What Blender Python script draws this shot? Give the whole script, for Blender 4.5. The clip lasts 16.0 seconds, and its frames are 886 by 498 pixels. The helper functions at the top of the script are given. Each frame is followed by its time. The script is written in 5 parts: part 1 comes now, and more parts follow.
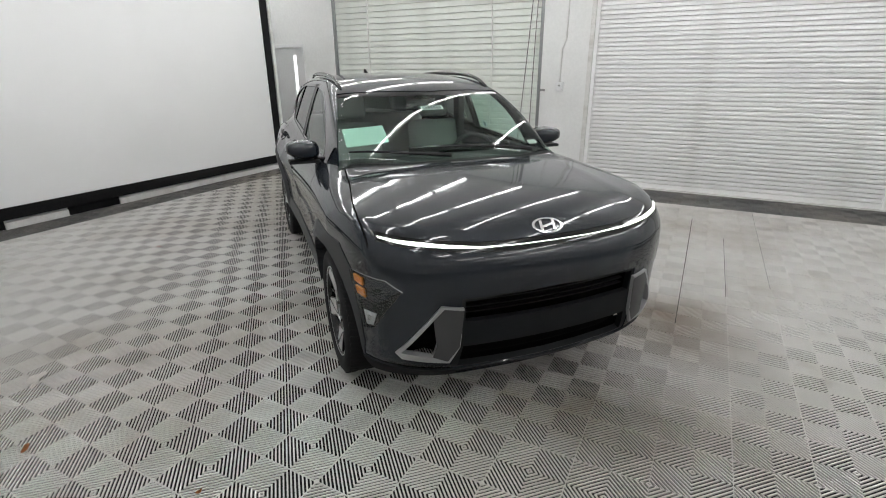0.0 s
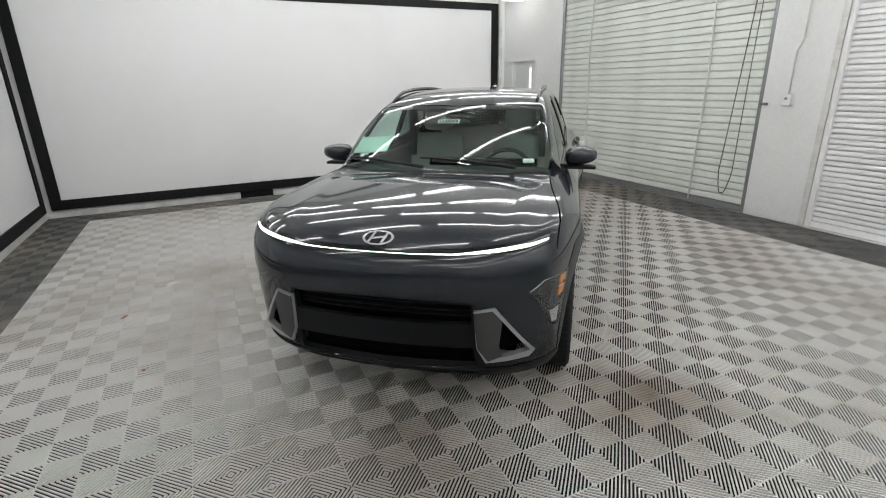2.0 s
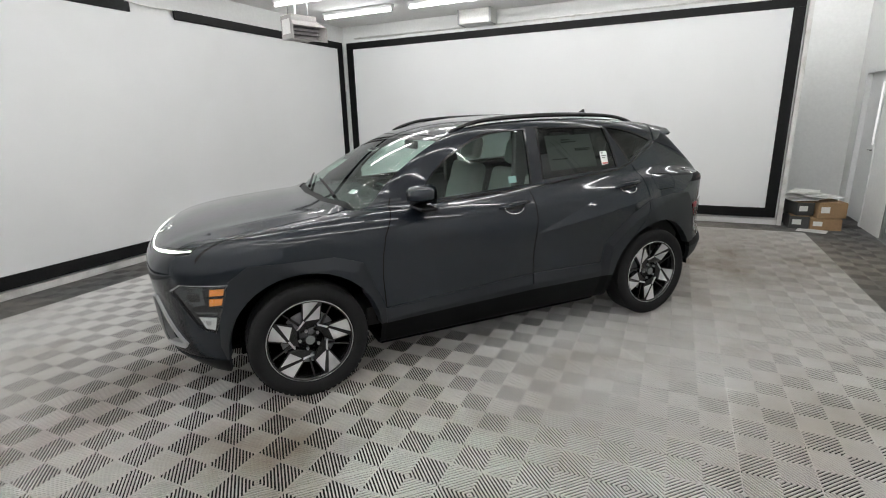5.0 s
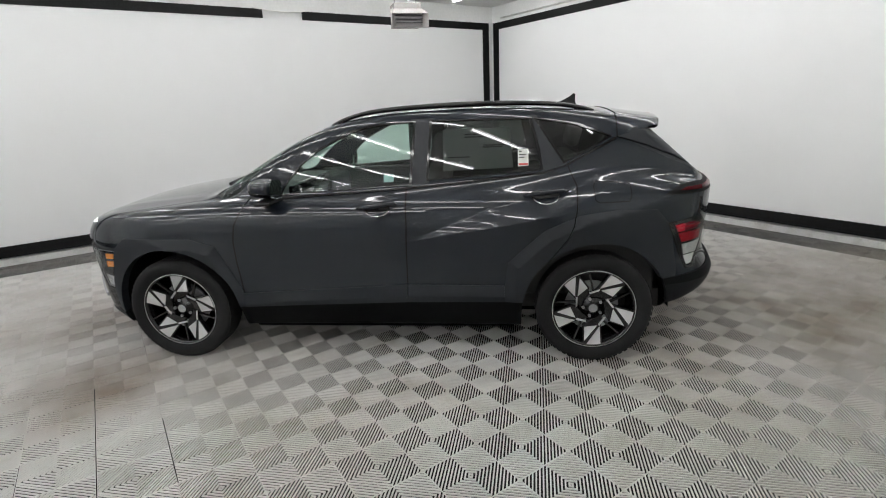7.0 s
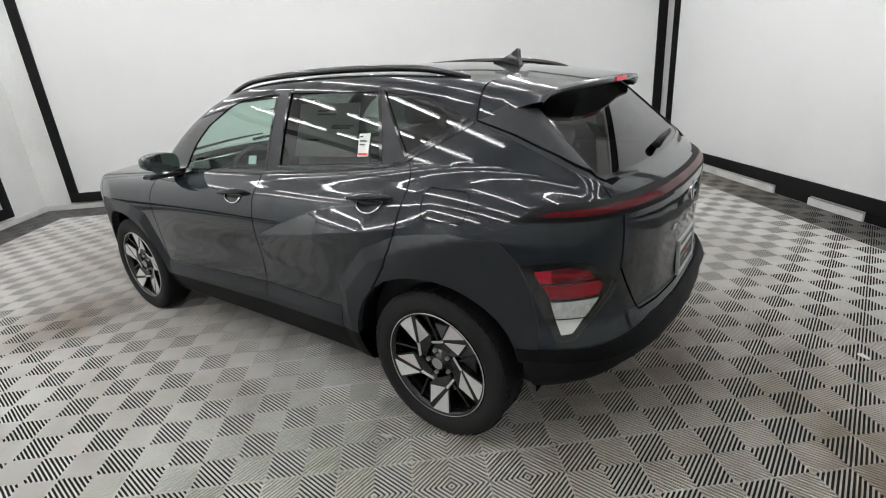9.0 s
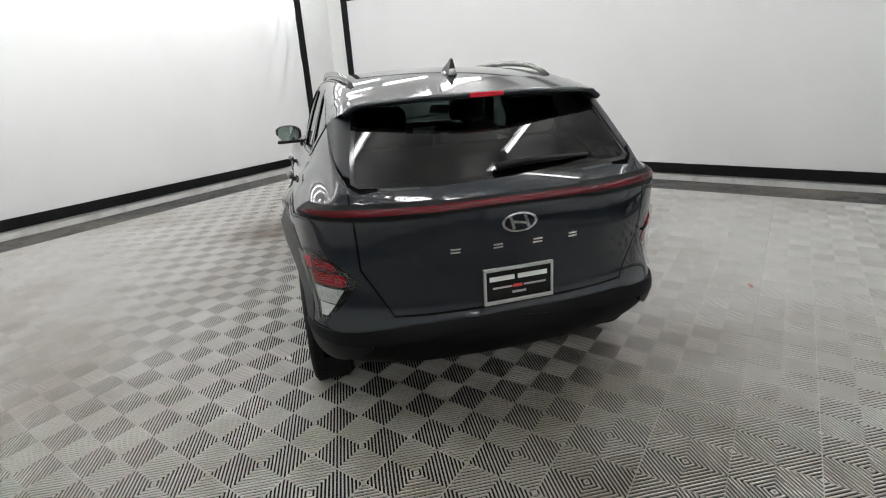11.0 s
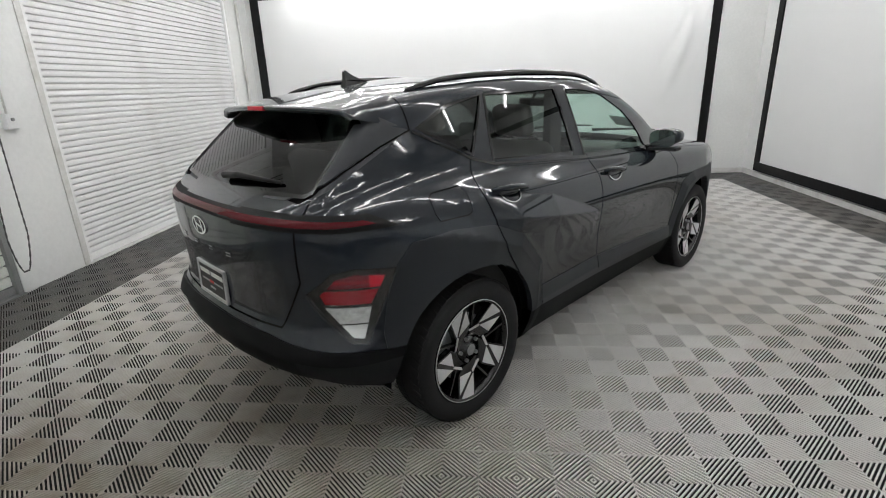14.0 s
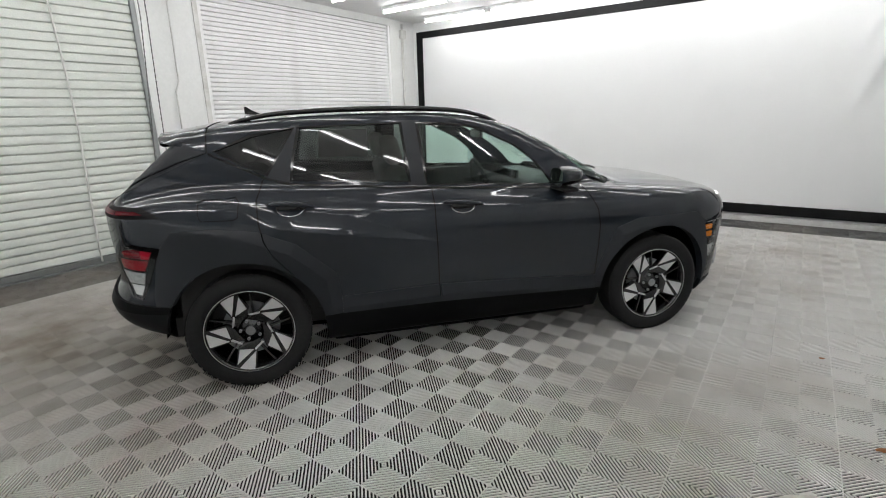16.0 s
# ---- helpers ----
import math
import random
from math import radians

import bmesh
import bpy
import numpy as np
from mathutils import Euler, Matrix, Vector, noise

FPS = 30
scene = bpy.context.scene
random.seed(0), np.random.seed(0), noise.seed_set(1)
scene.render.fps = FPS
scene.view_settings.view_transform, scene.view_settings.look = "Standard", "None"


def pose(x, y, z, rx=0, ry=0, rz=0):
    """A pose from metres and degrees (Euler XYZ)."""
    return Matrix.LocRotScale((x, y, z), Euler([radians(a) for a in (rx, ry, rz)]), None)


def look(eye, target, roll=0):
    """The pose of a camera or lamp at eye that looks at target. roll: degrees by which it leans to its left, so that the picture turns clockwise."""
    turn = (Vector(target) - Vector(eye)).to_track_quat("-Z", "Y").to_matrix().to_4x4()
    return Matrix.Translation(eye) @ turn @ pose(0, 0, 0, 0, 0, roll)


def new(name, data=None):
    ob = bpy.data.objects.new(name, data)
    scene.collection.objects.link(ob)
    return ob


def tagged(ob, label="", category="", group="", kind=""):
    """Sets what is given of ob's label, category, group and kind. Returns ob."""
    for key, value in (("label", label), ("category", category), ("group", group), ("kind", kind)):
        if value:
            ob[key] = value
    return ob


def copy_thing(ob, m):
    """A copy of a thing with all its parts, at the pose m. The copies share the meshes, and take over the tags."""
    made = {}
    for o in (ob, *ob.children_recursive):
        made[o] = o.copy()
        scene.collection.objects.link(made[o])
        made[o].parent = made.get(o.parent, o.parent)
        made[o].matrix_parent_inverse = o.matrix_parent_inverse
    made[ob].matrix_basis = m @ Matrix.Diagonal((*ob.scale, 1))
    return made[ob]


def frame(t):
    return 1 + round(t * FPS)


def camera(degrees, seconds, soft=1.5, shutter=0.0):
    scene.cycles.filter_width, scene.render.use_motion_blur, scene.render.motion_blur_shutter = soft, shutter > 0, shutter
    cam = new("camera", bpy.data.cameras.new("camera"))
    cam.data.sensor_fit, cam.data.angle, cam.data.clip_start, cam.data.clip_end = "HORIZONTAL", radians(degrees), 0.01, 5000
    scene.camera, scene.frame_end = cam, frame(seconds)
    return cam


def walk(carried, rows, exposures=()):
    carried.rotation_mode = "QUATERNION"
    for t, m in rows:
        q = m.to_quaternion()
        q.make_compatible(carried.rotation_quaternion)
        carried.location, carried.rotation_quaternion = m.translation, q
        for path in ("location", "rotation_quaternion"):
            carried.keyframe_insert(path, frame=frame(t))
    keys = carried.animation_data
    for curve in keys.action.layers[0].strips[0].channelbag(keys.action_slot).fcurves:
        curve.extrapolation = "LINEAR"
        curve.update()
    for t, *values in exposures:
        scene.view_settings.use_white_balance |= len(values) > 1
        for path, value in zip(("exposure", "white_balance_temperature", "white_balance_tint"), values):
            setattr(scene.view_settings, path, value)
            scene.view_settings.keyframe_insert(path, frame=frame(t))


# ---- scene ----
cam = camera(83.8, 16.0, soft=1.05, shutter=0.0)
PATH = [
    (0, (-3.252, -1.783, 1.592), (-1.586, -0.911, 0.91), -0.3),
    (0.5, (-2.971, -2.172, 1.602), (-1.434, -1.087, 0.925), -0.7),
    (1, (-2.699, -2.64, 1.628), (-1.347, -1.326, 0.961), -0.9),
    (1.5, (-2.312, -2.981, 1.612), (-1.196, -1.459, 0.952), -0.9),
    (2, (-1.823, -3.328, 1.607), (-1.012, -1.614, 0.972), -1.2),
    (2.5, (-1.266, -3.548, 1.591), (-0.743, -1.722, 0.964), -1.0),
    (3, (-0.648, -3.645, 1.603), (-0.416, -1.755, 0.992), -1.0),
    (3.5, (-0.017, -3.698, 1.617), (-0.059, -1.79, 1.017), -1.2),
    (4, (0.582, -3.605, 1.608), (0.283, -1.712, 1.034), -1.4),
    (4.2, (0.838, -3.57, 1.583), (0.431, -1.692, 1.028), -1.4),
    (6.3, (3.02, -2.251, 1.596), (1.635, -0.914, 1.056), -1.8),
    (6.5, (3.18, -2.048, 1.576), (1.732, -0.781, 1.031), -2.0),
    (7, (3.481, -1.501, 1.577), (1.891, -0.427, 1.011), -2.6),
    (7.5, (3.568, -0.929, 1.587), (1.866, -0.062, 0.996), -3.2),
    (8, (3.585, -0.331, 1.579), (1.802, 0.324, 0.954), -3.7),
    (8.5, (3.553, 0.216, 1.543), (1.703, 0.605, 0.89), -4.2),
    (9, (3.529, 0.733, 1.542), (1.655, 0.853, 0.854), -4.3),
    (9.5, (3.498, 1.224, 1.504), (1.631, 1.043, 0.811), -4.3),
    (10, (3.49, 1.73, 1.509), (1.67, 1.264, 0.822), -3.4),
    (10.2, (3.467, 1.974, 1.543), (1.691, 1.382, 0.838), -4.0),
    (12.3, (2.199, 3.646, 1.511), (1.365, 1.942, 0.876), -2.5),
    (12.5, (1.984, 3.759, 1.496), (1.279, 1.998, 0.863), -2.5),
    (13, (1.452, 3.93, 1.513), (1.064, 2.078, 0.865), -2.0),
    (13.5, (0.897, 3.957, 1.512), (0.826, 2.066, 0.864), -2.2),
    (14, (0.312, 3.934, 1.518), (0.487, 2.044, 0.887), -2.1),
    (14.5, (-0.264, 3.863, 1.51), (0.151, 2.004, 0.899), -2.1),
    (15, (-0.899, 3.807, 1.525), (-0.243, 2.01, 0.943), -2.1),
    (15.5, (-1.487, 3.628, 1.512), (-0.592, 1.926, 0.962), -1.9),
    (16, (-2.061, 3.387, 1.522), (-0.938, 1.819, 0.995), -1.5),
]
GAPS = [
    (4.55, (1.264, -3.48, 1.573), (0.673, -1.634, 1.037), -1.47),
    (4.9, (1.681, -3.338, 1.575), (0.904, -1.555, 1.05), -1.53),
    (5.25, (2.077, -3.144, 1.584), (1.121, -1.449, 1.063), -1.6),
    (5.6, (2.439, -2.898, 1.594), (1.318, -1.31, 1.071), -1.67),
    (5.95, (2.758, -2.6, 1.599), (1.491, -1.134, 1.07), -1.73),
    (10.55, (3.414, 2.339, 1.554), (1.709, 1.532, 0.851), -3.75),
    (10.9, (3.29, 2.678, 1.552), (1.7, 1.648, 0.862), -3.5),
    (11.25, (3.102, 2.985, 1.541), (1.663, 1.738, 0.871), -3.25),
    (11.6, (2.853, 3.253, 1.527), (1.597, 1.812, 0.877), -3.0),
    (11.95, (2.55, 3.476, 1.515), (1.498, 1.877, 0.879), -2.75),
]
walk(cam, [(t, look(eye, target, roll)) for t, eye, target, roll in sorted(PATH + GAPS)], [(0, -0.04), (1, -0.11), (2.5, -0.05), (4, -0.03), (6.5, 0.06), (7.5, 0.05), (9, 0.23), (10, 0.22), (12.5, 0.0), (16, 0.0)])

# ---- light: the tubes on the ceiling are the light of the place; little comes in besides ----
world = bpy.data.worlds.new("world")
scene.world = world
world.use_nodes = True
world.node_tree.nodes["Background"].inputs[0].default_value = (0.9, 0.95, 1.0, 1)
world.node_tree.nodes["Background"].inputs[1].default_value = 0.05
TUBE_GLOW = 26.3

# ---- materials ----
def material(name, colour, rough=0.5, metal=0.0, **more):
    m = bpy.data.materials.new(name)
    m.use_nodes = True
    b = m.node_tree.nodes["Principled BSDF"]
    b.inputs["Base Color"].default_value = (*colour, 1)
    b.inputs["Roughness"].default_value = rough
    b.inputs["Metallic"].default_value = metal
    for key, value in more.items():
        b.inputs[key.replace("_", " ")].default_value = value
    return m


def grain(m, scale=40, amount=0.2, bump=0.0, dist=0.002, detail=4, stains=0.0, stain_scale=1.3, stain_colour=(0.25, 0.2, 0.15), rough=0.0):
    """Fine mottling, broad stains and a slight relief, in metres on the thing."""
    t = m.node_tree
    n, l = t.nodes, t.links
    b = n["Principled BSDF"]
    base = tuple(b.inputs["Base Color"].default_value)
    where = n.new("ShaderNodeTexCoord")
    fine = n.new("ShaderNodeTexNoise")
    fine.inputs["Scale"].default_value, fine.inputs["Detail"].default_value = scale, detail
    l.new(where.outputs["Object"], fine.inputs["Vector"])
    ramp = n.new("ShaderNodeMapRange")
    ramp.inputs["To Min"].default_value, ramp.inputs["To Max"].default_value = 1 - amount, 1 + amount
    ramp.inputs["From Min"].default_value, ramp.inputs["From Max"].default_value = 0.3, 0.7
    l.new(fine.outputs["Fac"], ramp.inputs["Value"])
    mul = n.new("ShaderNodeVectorMath")
    mul.operation = "SCALE"
    mul.inputs[0].default_value = base[:3]
    l.new(ramp.outputs["Result"], mul.inputs["Scale"])
    out = mul.outputs["Vector"]
    if stains:
        broad = n.new("ShaderNodeTexNoise")
        broad.inputs["Scale"].default_value, broad.inputs["Detail"].default_value = stain_scale, 6
        l.new(where.outputs["Object"], broad.inputs["Vector"])
        far = n.new("ShaderNodeMapRange")
        far.inputs["From Min"].default_value, far.inputs["From Max"].default_value = 0.5, 0.75
        far.inputs["To Max"].default_value = stains
        l.new(broad.outputs["Fac"], far.inputs["Value"])
        mix = n.new("ShaderNodeMix")
        mix.data_type = "RGBA"
        l.new(far.outputs["Result"], mix.inputs["Factor"])
        l.new(out, mix.inputs["A"])
        mix.inputs["B"].default_value = (*stain_colour, 1)
        out = mix.outputs["Result"]
    l.new(out, b.inputs["Base Color"])
    if rough:
        rr = n.new("ShaderNodeMapRange")
        r0 = b.inputs["Roughness"].default_value
        rr.inputs["To Min"].default_value, rr.inputs["To Max"].default_value = r0 - rough, r0 + rough
        l.new(fine.outputs["Fac"], rr.inputs["Value"])
        l.new(rr.outputs["Result"], b.inputs["Roughness"])
    if bump:
        bn = n.new("ShaderNodeBump")
        bn.inputs["Strength"].default_value, bn.inputs["Distance"].default_value = bump, dist
        l.new(fine.outputs["Fac"], bn.inputs["Height"])
        l.new(bn.outputs["Normal"], b.inputs["Normal"])
    return m


def pane(name, tint, gloss_rough=0.0, base_gloss=0.06):
    """Thin glass: lets light through with a tint and mirrors by its slant."""
    m = bpy.data.materials.new(name)
    m.use_nodes = True
    n, l = m.node_tree.nodes, m.node_tree.links
    n.remove(n["Principled BSDF"])
    clear, shine, mix, slant = n.new("ShaderNodeBsdfTransparent"), n.new("ShaderNodeBsdfGlossy"), n.new("ShaderNodeMixShader"), n.new("ShaderNodeLayerWeight")
    clear.inputs["Color"].default_value = (*tint, 1)
    shine.inputs["Roughness"].default_value = gloss_rough
    slant.inputs["Blend"].default_value = 0.5
    power, scale = n.new("ShaderNodeMath"), n.new("ShaderNodeMath")
    power.operation, scale.operation = "POWER", "MULTIPLY_ADD"
    power.inputs[1].default_value = 5.0
    scale.inputs[1].default_value, scale.inputs[2].default_value = 0.92, base_gloss
    l.new(slant.outputs["Facing"], power.inputs[0])
    l.new(power.outputs[0], scale.inputs[0])
    l.new(scale.outputs[0], mix.inputs["Fac"])
    l.new(clear.outputs["BSDF"], mix.inputs[1])
    l.new(shine.outputs["BSDF"], mix.inputs[2])
    l.new(mix.outputs["Shader"], n["Material Output"].inputs["Surface"])
    return m


def glow(name, colour, strength):
    m = bpy.data.materials.new(name)
    m.use_nodes = True
    b = m.node_tree.nodes["Principled BSDF"]
    b.inputs["Base Color"].default_value = (*colour, 1)
    b.inputs["Emission Color"].default_value = (*colour, 1)
    b.inputs["Emission Strength"].default_value = strength
    return m


WALL = grain(material("wall_paint", (0.80, 0.81, 0.80), 0.55), 30, 0.03, 0.15, 0.002, stains=0.25, stain_scale=0.9, stain_colour=(0.5, 0.5, 0.48))
CEILING = grain(material("ceiling_paint", (0.78, 0.78, 0.77), 0.7), 25, 0.04, 0.1)
FABRIC = grain(material("screen_cloth", (0.77, 0.78, 0.78), 0.75), 320, 0.03, 0.12, 0.0008, stains=0.22, stain_scale=0.7, stain_colour=(0.6, 0.61, 0.61))
BLACK_RAIL = grain(material("black_rail", (0.006, 0.006, 0.0065), 0.55, Specular_IOR_Level=0.2), 60, 0.4, 0.1)
TRIM = grain(material("white_trim", (0.7, 0.7, 0.68), 0.5), 50, 0.06, 0.2, stains=0.5, stain_scale=5, stain_colour=(0.3, 0.27, 0.22))
SLAT_WHITE = grain(material("white_slat", (0.9, 0.9, 0.9), 0.45), 60, 0.04, 0.05, stains=0.15, stain_scale=2)
SLAT_GREY = grain(material("galvanised_slat", (0.76, 0.79, 0.74), 0.45, 0.0), 80, 0.06, 0.05, stains=0.3, stain_scale=2, stain_colour=(0.36, 0.37, 0.34))
STEEL = grain(material("grey_steel", (0.28, 0.29, 0.29), 0.4, 0.6), 90, 0.1)
DARK_STEEL = grain(material("dark_steel", (0.1, 0.1, 0.1), 0.45, 0.7), 90, 0.15)
STRAP = material("white_strap", (0.75, 0.75, 0.72), 0.8)
GALV = grain(material("galvanised_sheet", (0.52, 0.52, 0.5), 0.35, 0.7), 40, 0.1)
HEATER_PAINT = grain(material("heater_enamel", (0.34, 0.33, 0.32), 0.5), 40, 0.08, stains=0.3, stain_scale=6)
CARDBOARD = grain(material("cardboard", (0.3, 0.19, 0.1), 0.85), 60, 0.12, 0.2)
PAPER = grain(material("paper", (0.72, 0.72, 0.7), 0.8), 60, 0.05)
DOOR_PAINT = grain(material("door_paint", (0.78, 0.79, 0.79), 0.5), 40, 0.04)
LEAF = grain(material("dry_leaf", (0.35, 0.14, 0.05), 0.8), 120, 0.3)
SCRAP = grain(material("paper_scrap", (0.75, 0.72, 0.68), 0.8), 60, 0.05)
PINK_SCRAP = material("pink_scrap", (0.6, 0.34, 0.28), 0.8)
TUBE = glow("tube_light", (0.99, 0.985, 0.985), TUBE_GLOW)
FIXTURE = material("fixture_enamel", (0.8, 0.8, 0.8), 0.4)

PAINT = material("car_paint", (0.0090, 0.0122, 0.0176), 0.4, 0.0, Coat_Weight=1.0, Coat_Roughness=0.05, Coat_IOR=1.52, Specular_IOR_Level=0.05)
grain(PAINT, 900, 0.12)
CLAD = grain(material("satin_cladding", (0.0128, 0.0150, 0.0190), 0.42, Specular_IOR_Level=0.35), 500, 0.1, 0.06, 0.0004)
GRILLE = grain(material("grille_plastic", (0.0048, 0.0055, 0.0066), 0.5, Specular_IOR_Level=0.2), 500, 0.1, 0.06, 0.0004)
# black of the valance, also used to paint shade low on the sills
VALANCE = grain(material("valance_black_and_shade", (0.003, 0.0032, 0.0036), 0.55, Specular_IOR_Level=0.12), 500, 0.15, 0.08, 0.0004)
BLACK_PLASTIC = grain(material("black_plastic", (0.006, 0.006, 0.0065), 0.5, Specular_IOR_Level=0.25), 400, 0.2, 0.1, 0.0004)
GLOSS_BLACK = material("gloss_black", (0.004, 0.004, 0.0045), 0.08)
SATIN_SILVER = grain(material("satin_silver", (0.36, 0.36, 0.365), 0.35, 0.5), 300, 0.06)
CHROME = material("chrome", (0.75, 0.76, 0.77), 0.12, 1.0)
RUBBER = grain(material("tyre_rubber", (0.013, 0.013, 0.0135), 0.7, Specular_IOR_Level=0.25), 200, 0.25, 0.3, 0.0008)
MACHINED = grain(material("machined_alloy", (0.62, 0.62, 0.62), 0.34, 0.35), 300, 0.06)
ALLOY_BLACK = material("black_alloy", (0.01, 0.01, 0.011), 0.22, 0.3, Coat_Weight=0.5, Coat_Roughness=0.05)
# near-black for joints, and for shade painted into slots, ducts and hollows
GAP = material("gap_and_shade_black", (0.002, 0.002, 0.002), 0.9, Specular_IOR_Level=0.05)
CLEAR_GLASS = pane("clear_glass", (0.72, 0.86, 0.80))
PRIVACY_GLASS = pane("privacy_glass", (0.21, 0.24, 0.225))
REAR_GLASS = pane("rear_privacy_glass", (0.06, 0.07, 0.067))
LENS = pane("clear_lens", (0.94, 0.95, 0.95))
RED_LENS = material("red_lens", (0.26, 0.004, 0.012), 0.2, Specular_IOR_Level=0.3)
DARK_RED = material("dark_red_lens", (0.065, 0.001, 0.004), 0.25, Specular_IOR_Level=0.2)
BRIGHT_RED = material("bright_red_lens", (0.50, 0.012, 0.03), 0.22, Specular_IOR_Level=0.3)
DEEP_RED = material("deep_red_lens", (0.13, 0.003, 0.010), 0.2, Specular_IOR_Level=0.4)
LAMP_GREY = grain(material("grey_lens", (0.58, 0.59, 0.59), 0.25, 0.25, Coat_Weight=1.0), 60, 0.2)
HEAD_GREY = grain(material("headlight_bowl", (0.10, 0.11, 0.12), 0.15, 0.7), 40, 0.3)
AMBER = material("amber_reflector", (0.8, 0.25, 0.02), 0.25, Coat_Weight=1.0)
LAMP_WHITE = material("reversing_lens", (0.85, 0.86, 0.85), 0.22, 0.3, Coat_Weight=1.0)
DRL = glow("daytime_light", (0.93, 1.0, 0.9), 3.2)
SEAT = grain(material("grey_upholstery", (0.31, 0.325, 0.305), 0.75), 120, 0.08, 0.15, 0.001)
CABIN_DARK = grain(material("dark_cabin_trim", (0.022, 0.022, 0.022), 0.65), 120, 0.15, 0.1, 0.001)
HEADLINER = material("pale_headliner", (0.2, 0.2, 0.19), 0.9)
MIRROR = material("mirror_glass", (0.38, 0.45, 0.44), 0.02, 1.0)
MINT = material("mint_paper", (0.50, 0.68, 0.61), 0.8)
STICKER = material("white_sticker", (0.72, 0.75, 0.72), 0.6)
INK = material("black_ink", (0.03, 0.03, 0.03), 0.6)
RED_INK = material("red_ink", (0.6, 0.05, 0.04), 0.6)
PLATE_BLACK = material("plate_black", (0.005, 0.005, 0.0055), 0.35, Specular_IOR_Level=0.25)


# ---- helpers of this scene ----
def part(name, bm, mat, parent=None, label="", smooth=False):
    me = bpy.data.meshes.new(name)
    bm.to_mesh(me)
    bm.free()
    me.materials.append(mat)
    if smooth:
        me.polygons.foreach_set("use_smooth", [True] * len(me.polygons))
    ob = new(name, me)
    if parent:
        ob.parent = parent
    if label:
        tagged(ob, label)
    return ob


def thing(name, m, label, category, group="", kind=""):
    ob = new(name)
    ob.empty_display_size = 0.1
    ob.matrix_world = m
    return tagged(ob, label, category, group, kind)


def add_box(bm, x0, x1, y0, y1, z0, z1, bevel=0.0):
    v = bmesh.ops.create_cube(bm, size=1)["verts"]
    bmesh.ops.transform(bm, matrix=Matrix.LocRotScale(((x0 + x1) / 2, (y0 + y1) / 2, (z0 + z1) / 2), None, (abs(x1 - x0), abs(y1 - y0), abs(z1 - z0))), verts=v)
    if bevel:
        bmesh.ops.bevel(bm, geom=list({e for w in v for e in w.link_edges}), offset=bevel, segments=2, affect="EDGES", profile=0.5)
    return bm


def box(x0, x1, y0, y1, z0, z1, bevel=0.0):
    return add_box(bmesh.new(), x0, x1, y0, y1, z0, z1, bevel)


def add_tube(bm, pts, radius, seg=8, caps=True):
    """A round bar along points; radius may be one value or one for each point."""
    pts = [Vector(p) for p in pts]
    rs = radius if isinstance(radius, (list, tuple)) else [radius] * len(pts)
    rings, up = [], None
    for i, p in enumerate(pts):
        d = (pts[min(i + 1, len(pts) - 1)] - pts[max(i - 1, 0)]).normalized()
        if up is None:
            up = Vector((0, 0, 1)) if abs(d.z) < 0.9 else Vector((1, 0, 0))
        s = d.cross(up).normalized()
        up = s.cross(d).normalized()
        rings.append([bm.verts.new(p + rs[i] * (math.cos(a) * s + math.sin(a) * up)) for a in [2 * math.pi * k / seg for k in range(seg)]])
    for a, b in zip(rings, rings[1:]):
        for k in range(seg):
            bm.faces.new((a[k], a[(k + 1) % seg], b[(k + 1) % seg], b[k]))
    if caps:
        bm.faces.new(rings[0][::-1])
        bm.faces.new(rings[-1])
    return bm


def tube(pts, radius, seg=8, caps=True):
    return add_tube(bmesh.new(), pts, radius, seg, caps)


def add_prism(bm, outline, place, depth):
    """A flat outline [(u, v)] pushed out to a depth; place(u, v, d) gives the point."""
    a = [bm.verts.new(place(u, v, 0)) for u, v in outline]
    b = [bm.verts.new(place(u, v, depth)) for u, v in outline]
    n = len(outline)
    bm.faces.new(a[::-1])
    bm.faces.new(b)
    for k in range(n):
        bm.faces.new((a[k], a[(k + 1) % n], b[(k + 1) % n], b[k]))
    return bm


def lathe(profile, seg=48, closed=False):
    """Turn a profile [(radius, offset)] round the x axis."""
    bm = bmesh.new()
    rings = [[bm.verts.new((o, r * math.cos(2 * math.pi * k / seg), r * math.sin(2 * math.pi * k / seg))) for k in range(seg)] for r, o in profile]
    pairs = list(zip(rings, rings[1:])) + ([(rings[-1], rings[0])] if closed else [])
    for a, b in pairs:
        for k in range(seg):
            bm.faces.new((a[k], a[(k + 1) % seg], b[(k + 1) % seg], b[k]))
    return bm


# ---- the room: x across from the screen wall to the roller doors, y along ----
WEST, EAST, SOUTH, NORTH, TOP = -3.86, 4.12, -4.47, 4.73, 3.16
ALCOVE = 6.05


def setting(name, bm, mat, label, category):
    return tagged(part(name, bm, mat), label, category, kind="structure")


setting("wall_west", box(WEST - 0.2, WEST, SOUTH - 0.2, ALCOVE + 0.2, -0.1, TOP), WALL, "white painted wall behind the long screen", "wall")
setting("wall_south", box(WEST, EAST + 0.2, SOUTH - 0.2, SOUTH, -0.1, TOP), WALL, "white painted wall behind the cloth screen", "wall")
setting("wall_north", box(WEST, 3.14, NORTH, NORTH + 0.16, -0.1, TOP), WALL, "white painted wall that ends beside the alcove", "wall")
setting("wall_alcove", box(WEST, EAST + 0.2, ALCOVE, ALCOVE + 0.2, -0.1, TOP), WALL, "white painted back wall of the alcove", "wall")

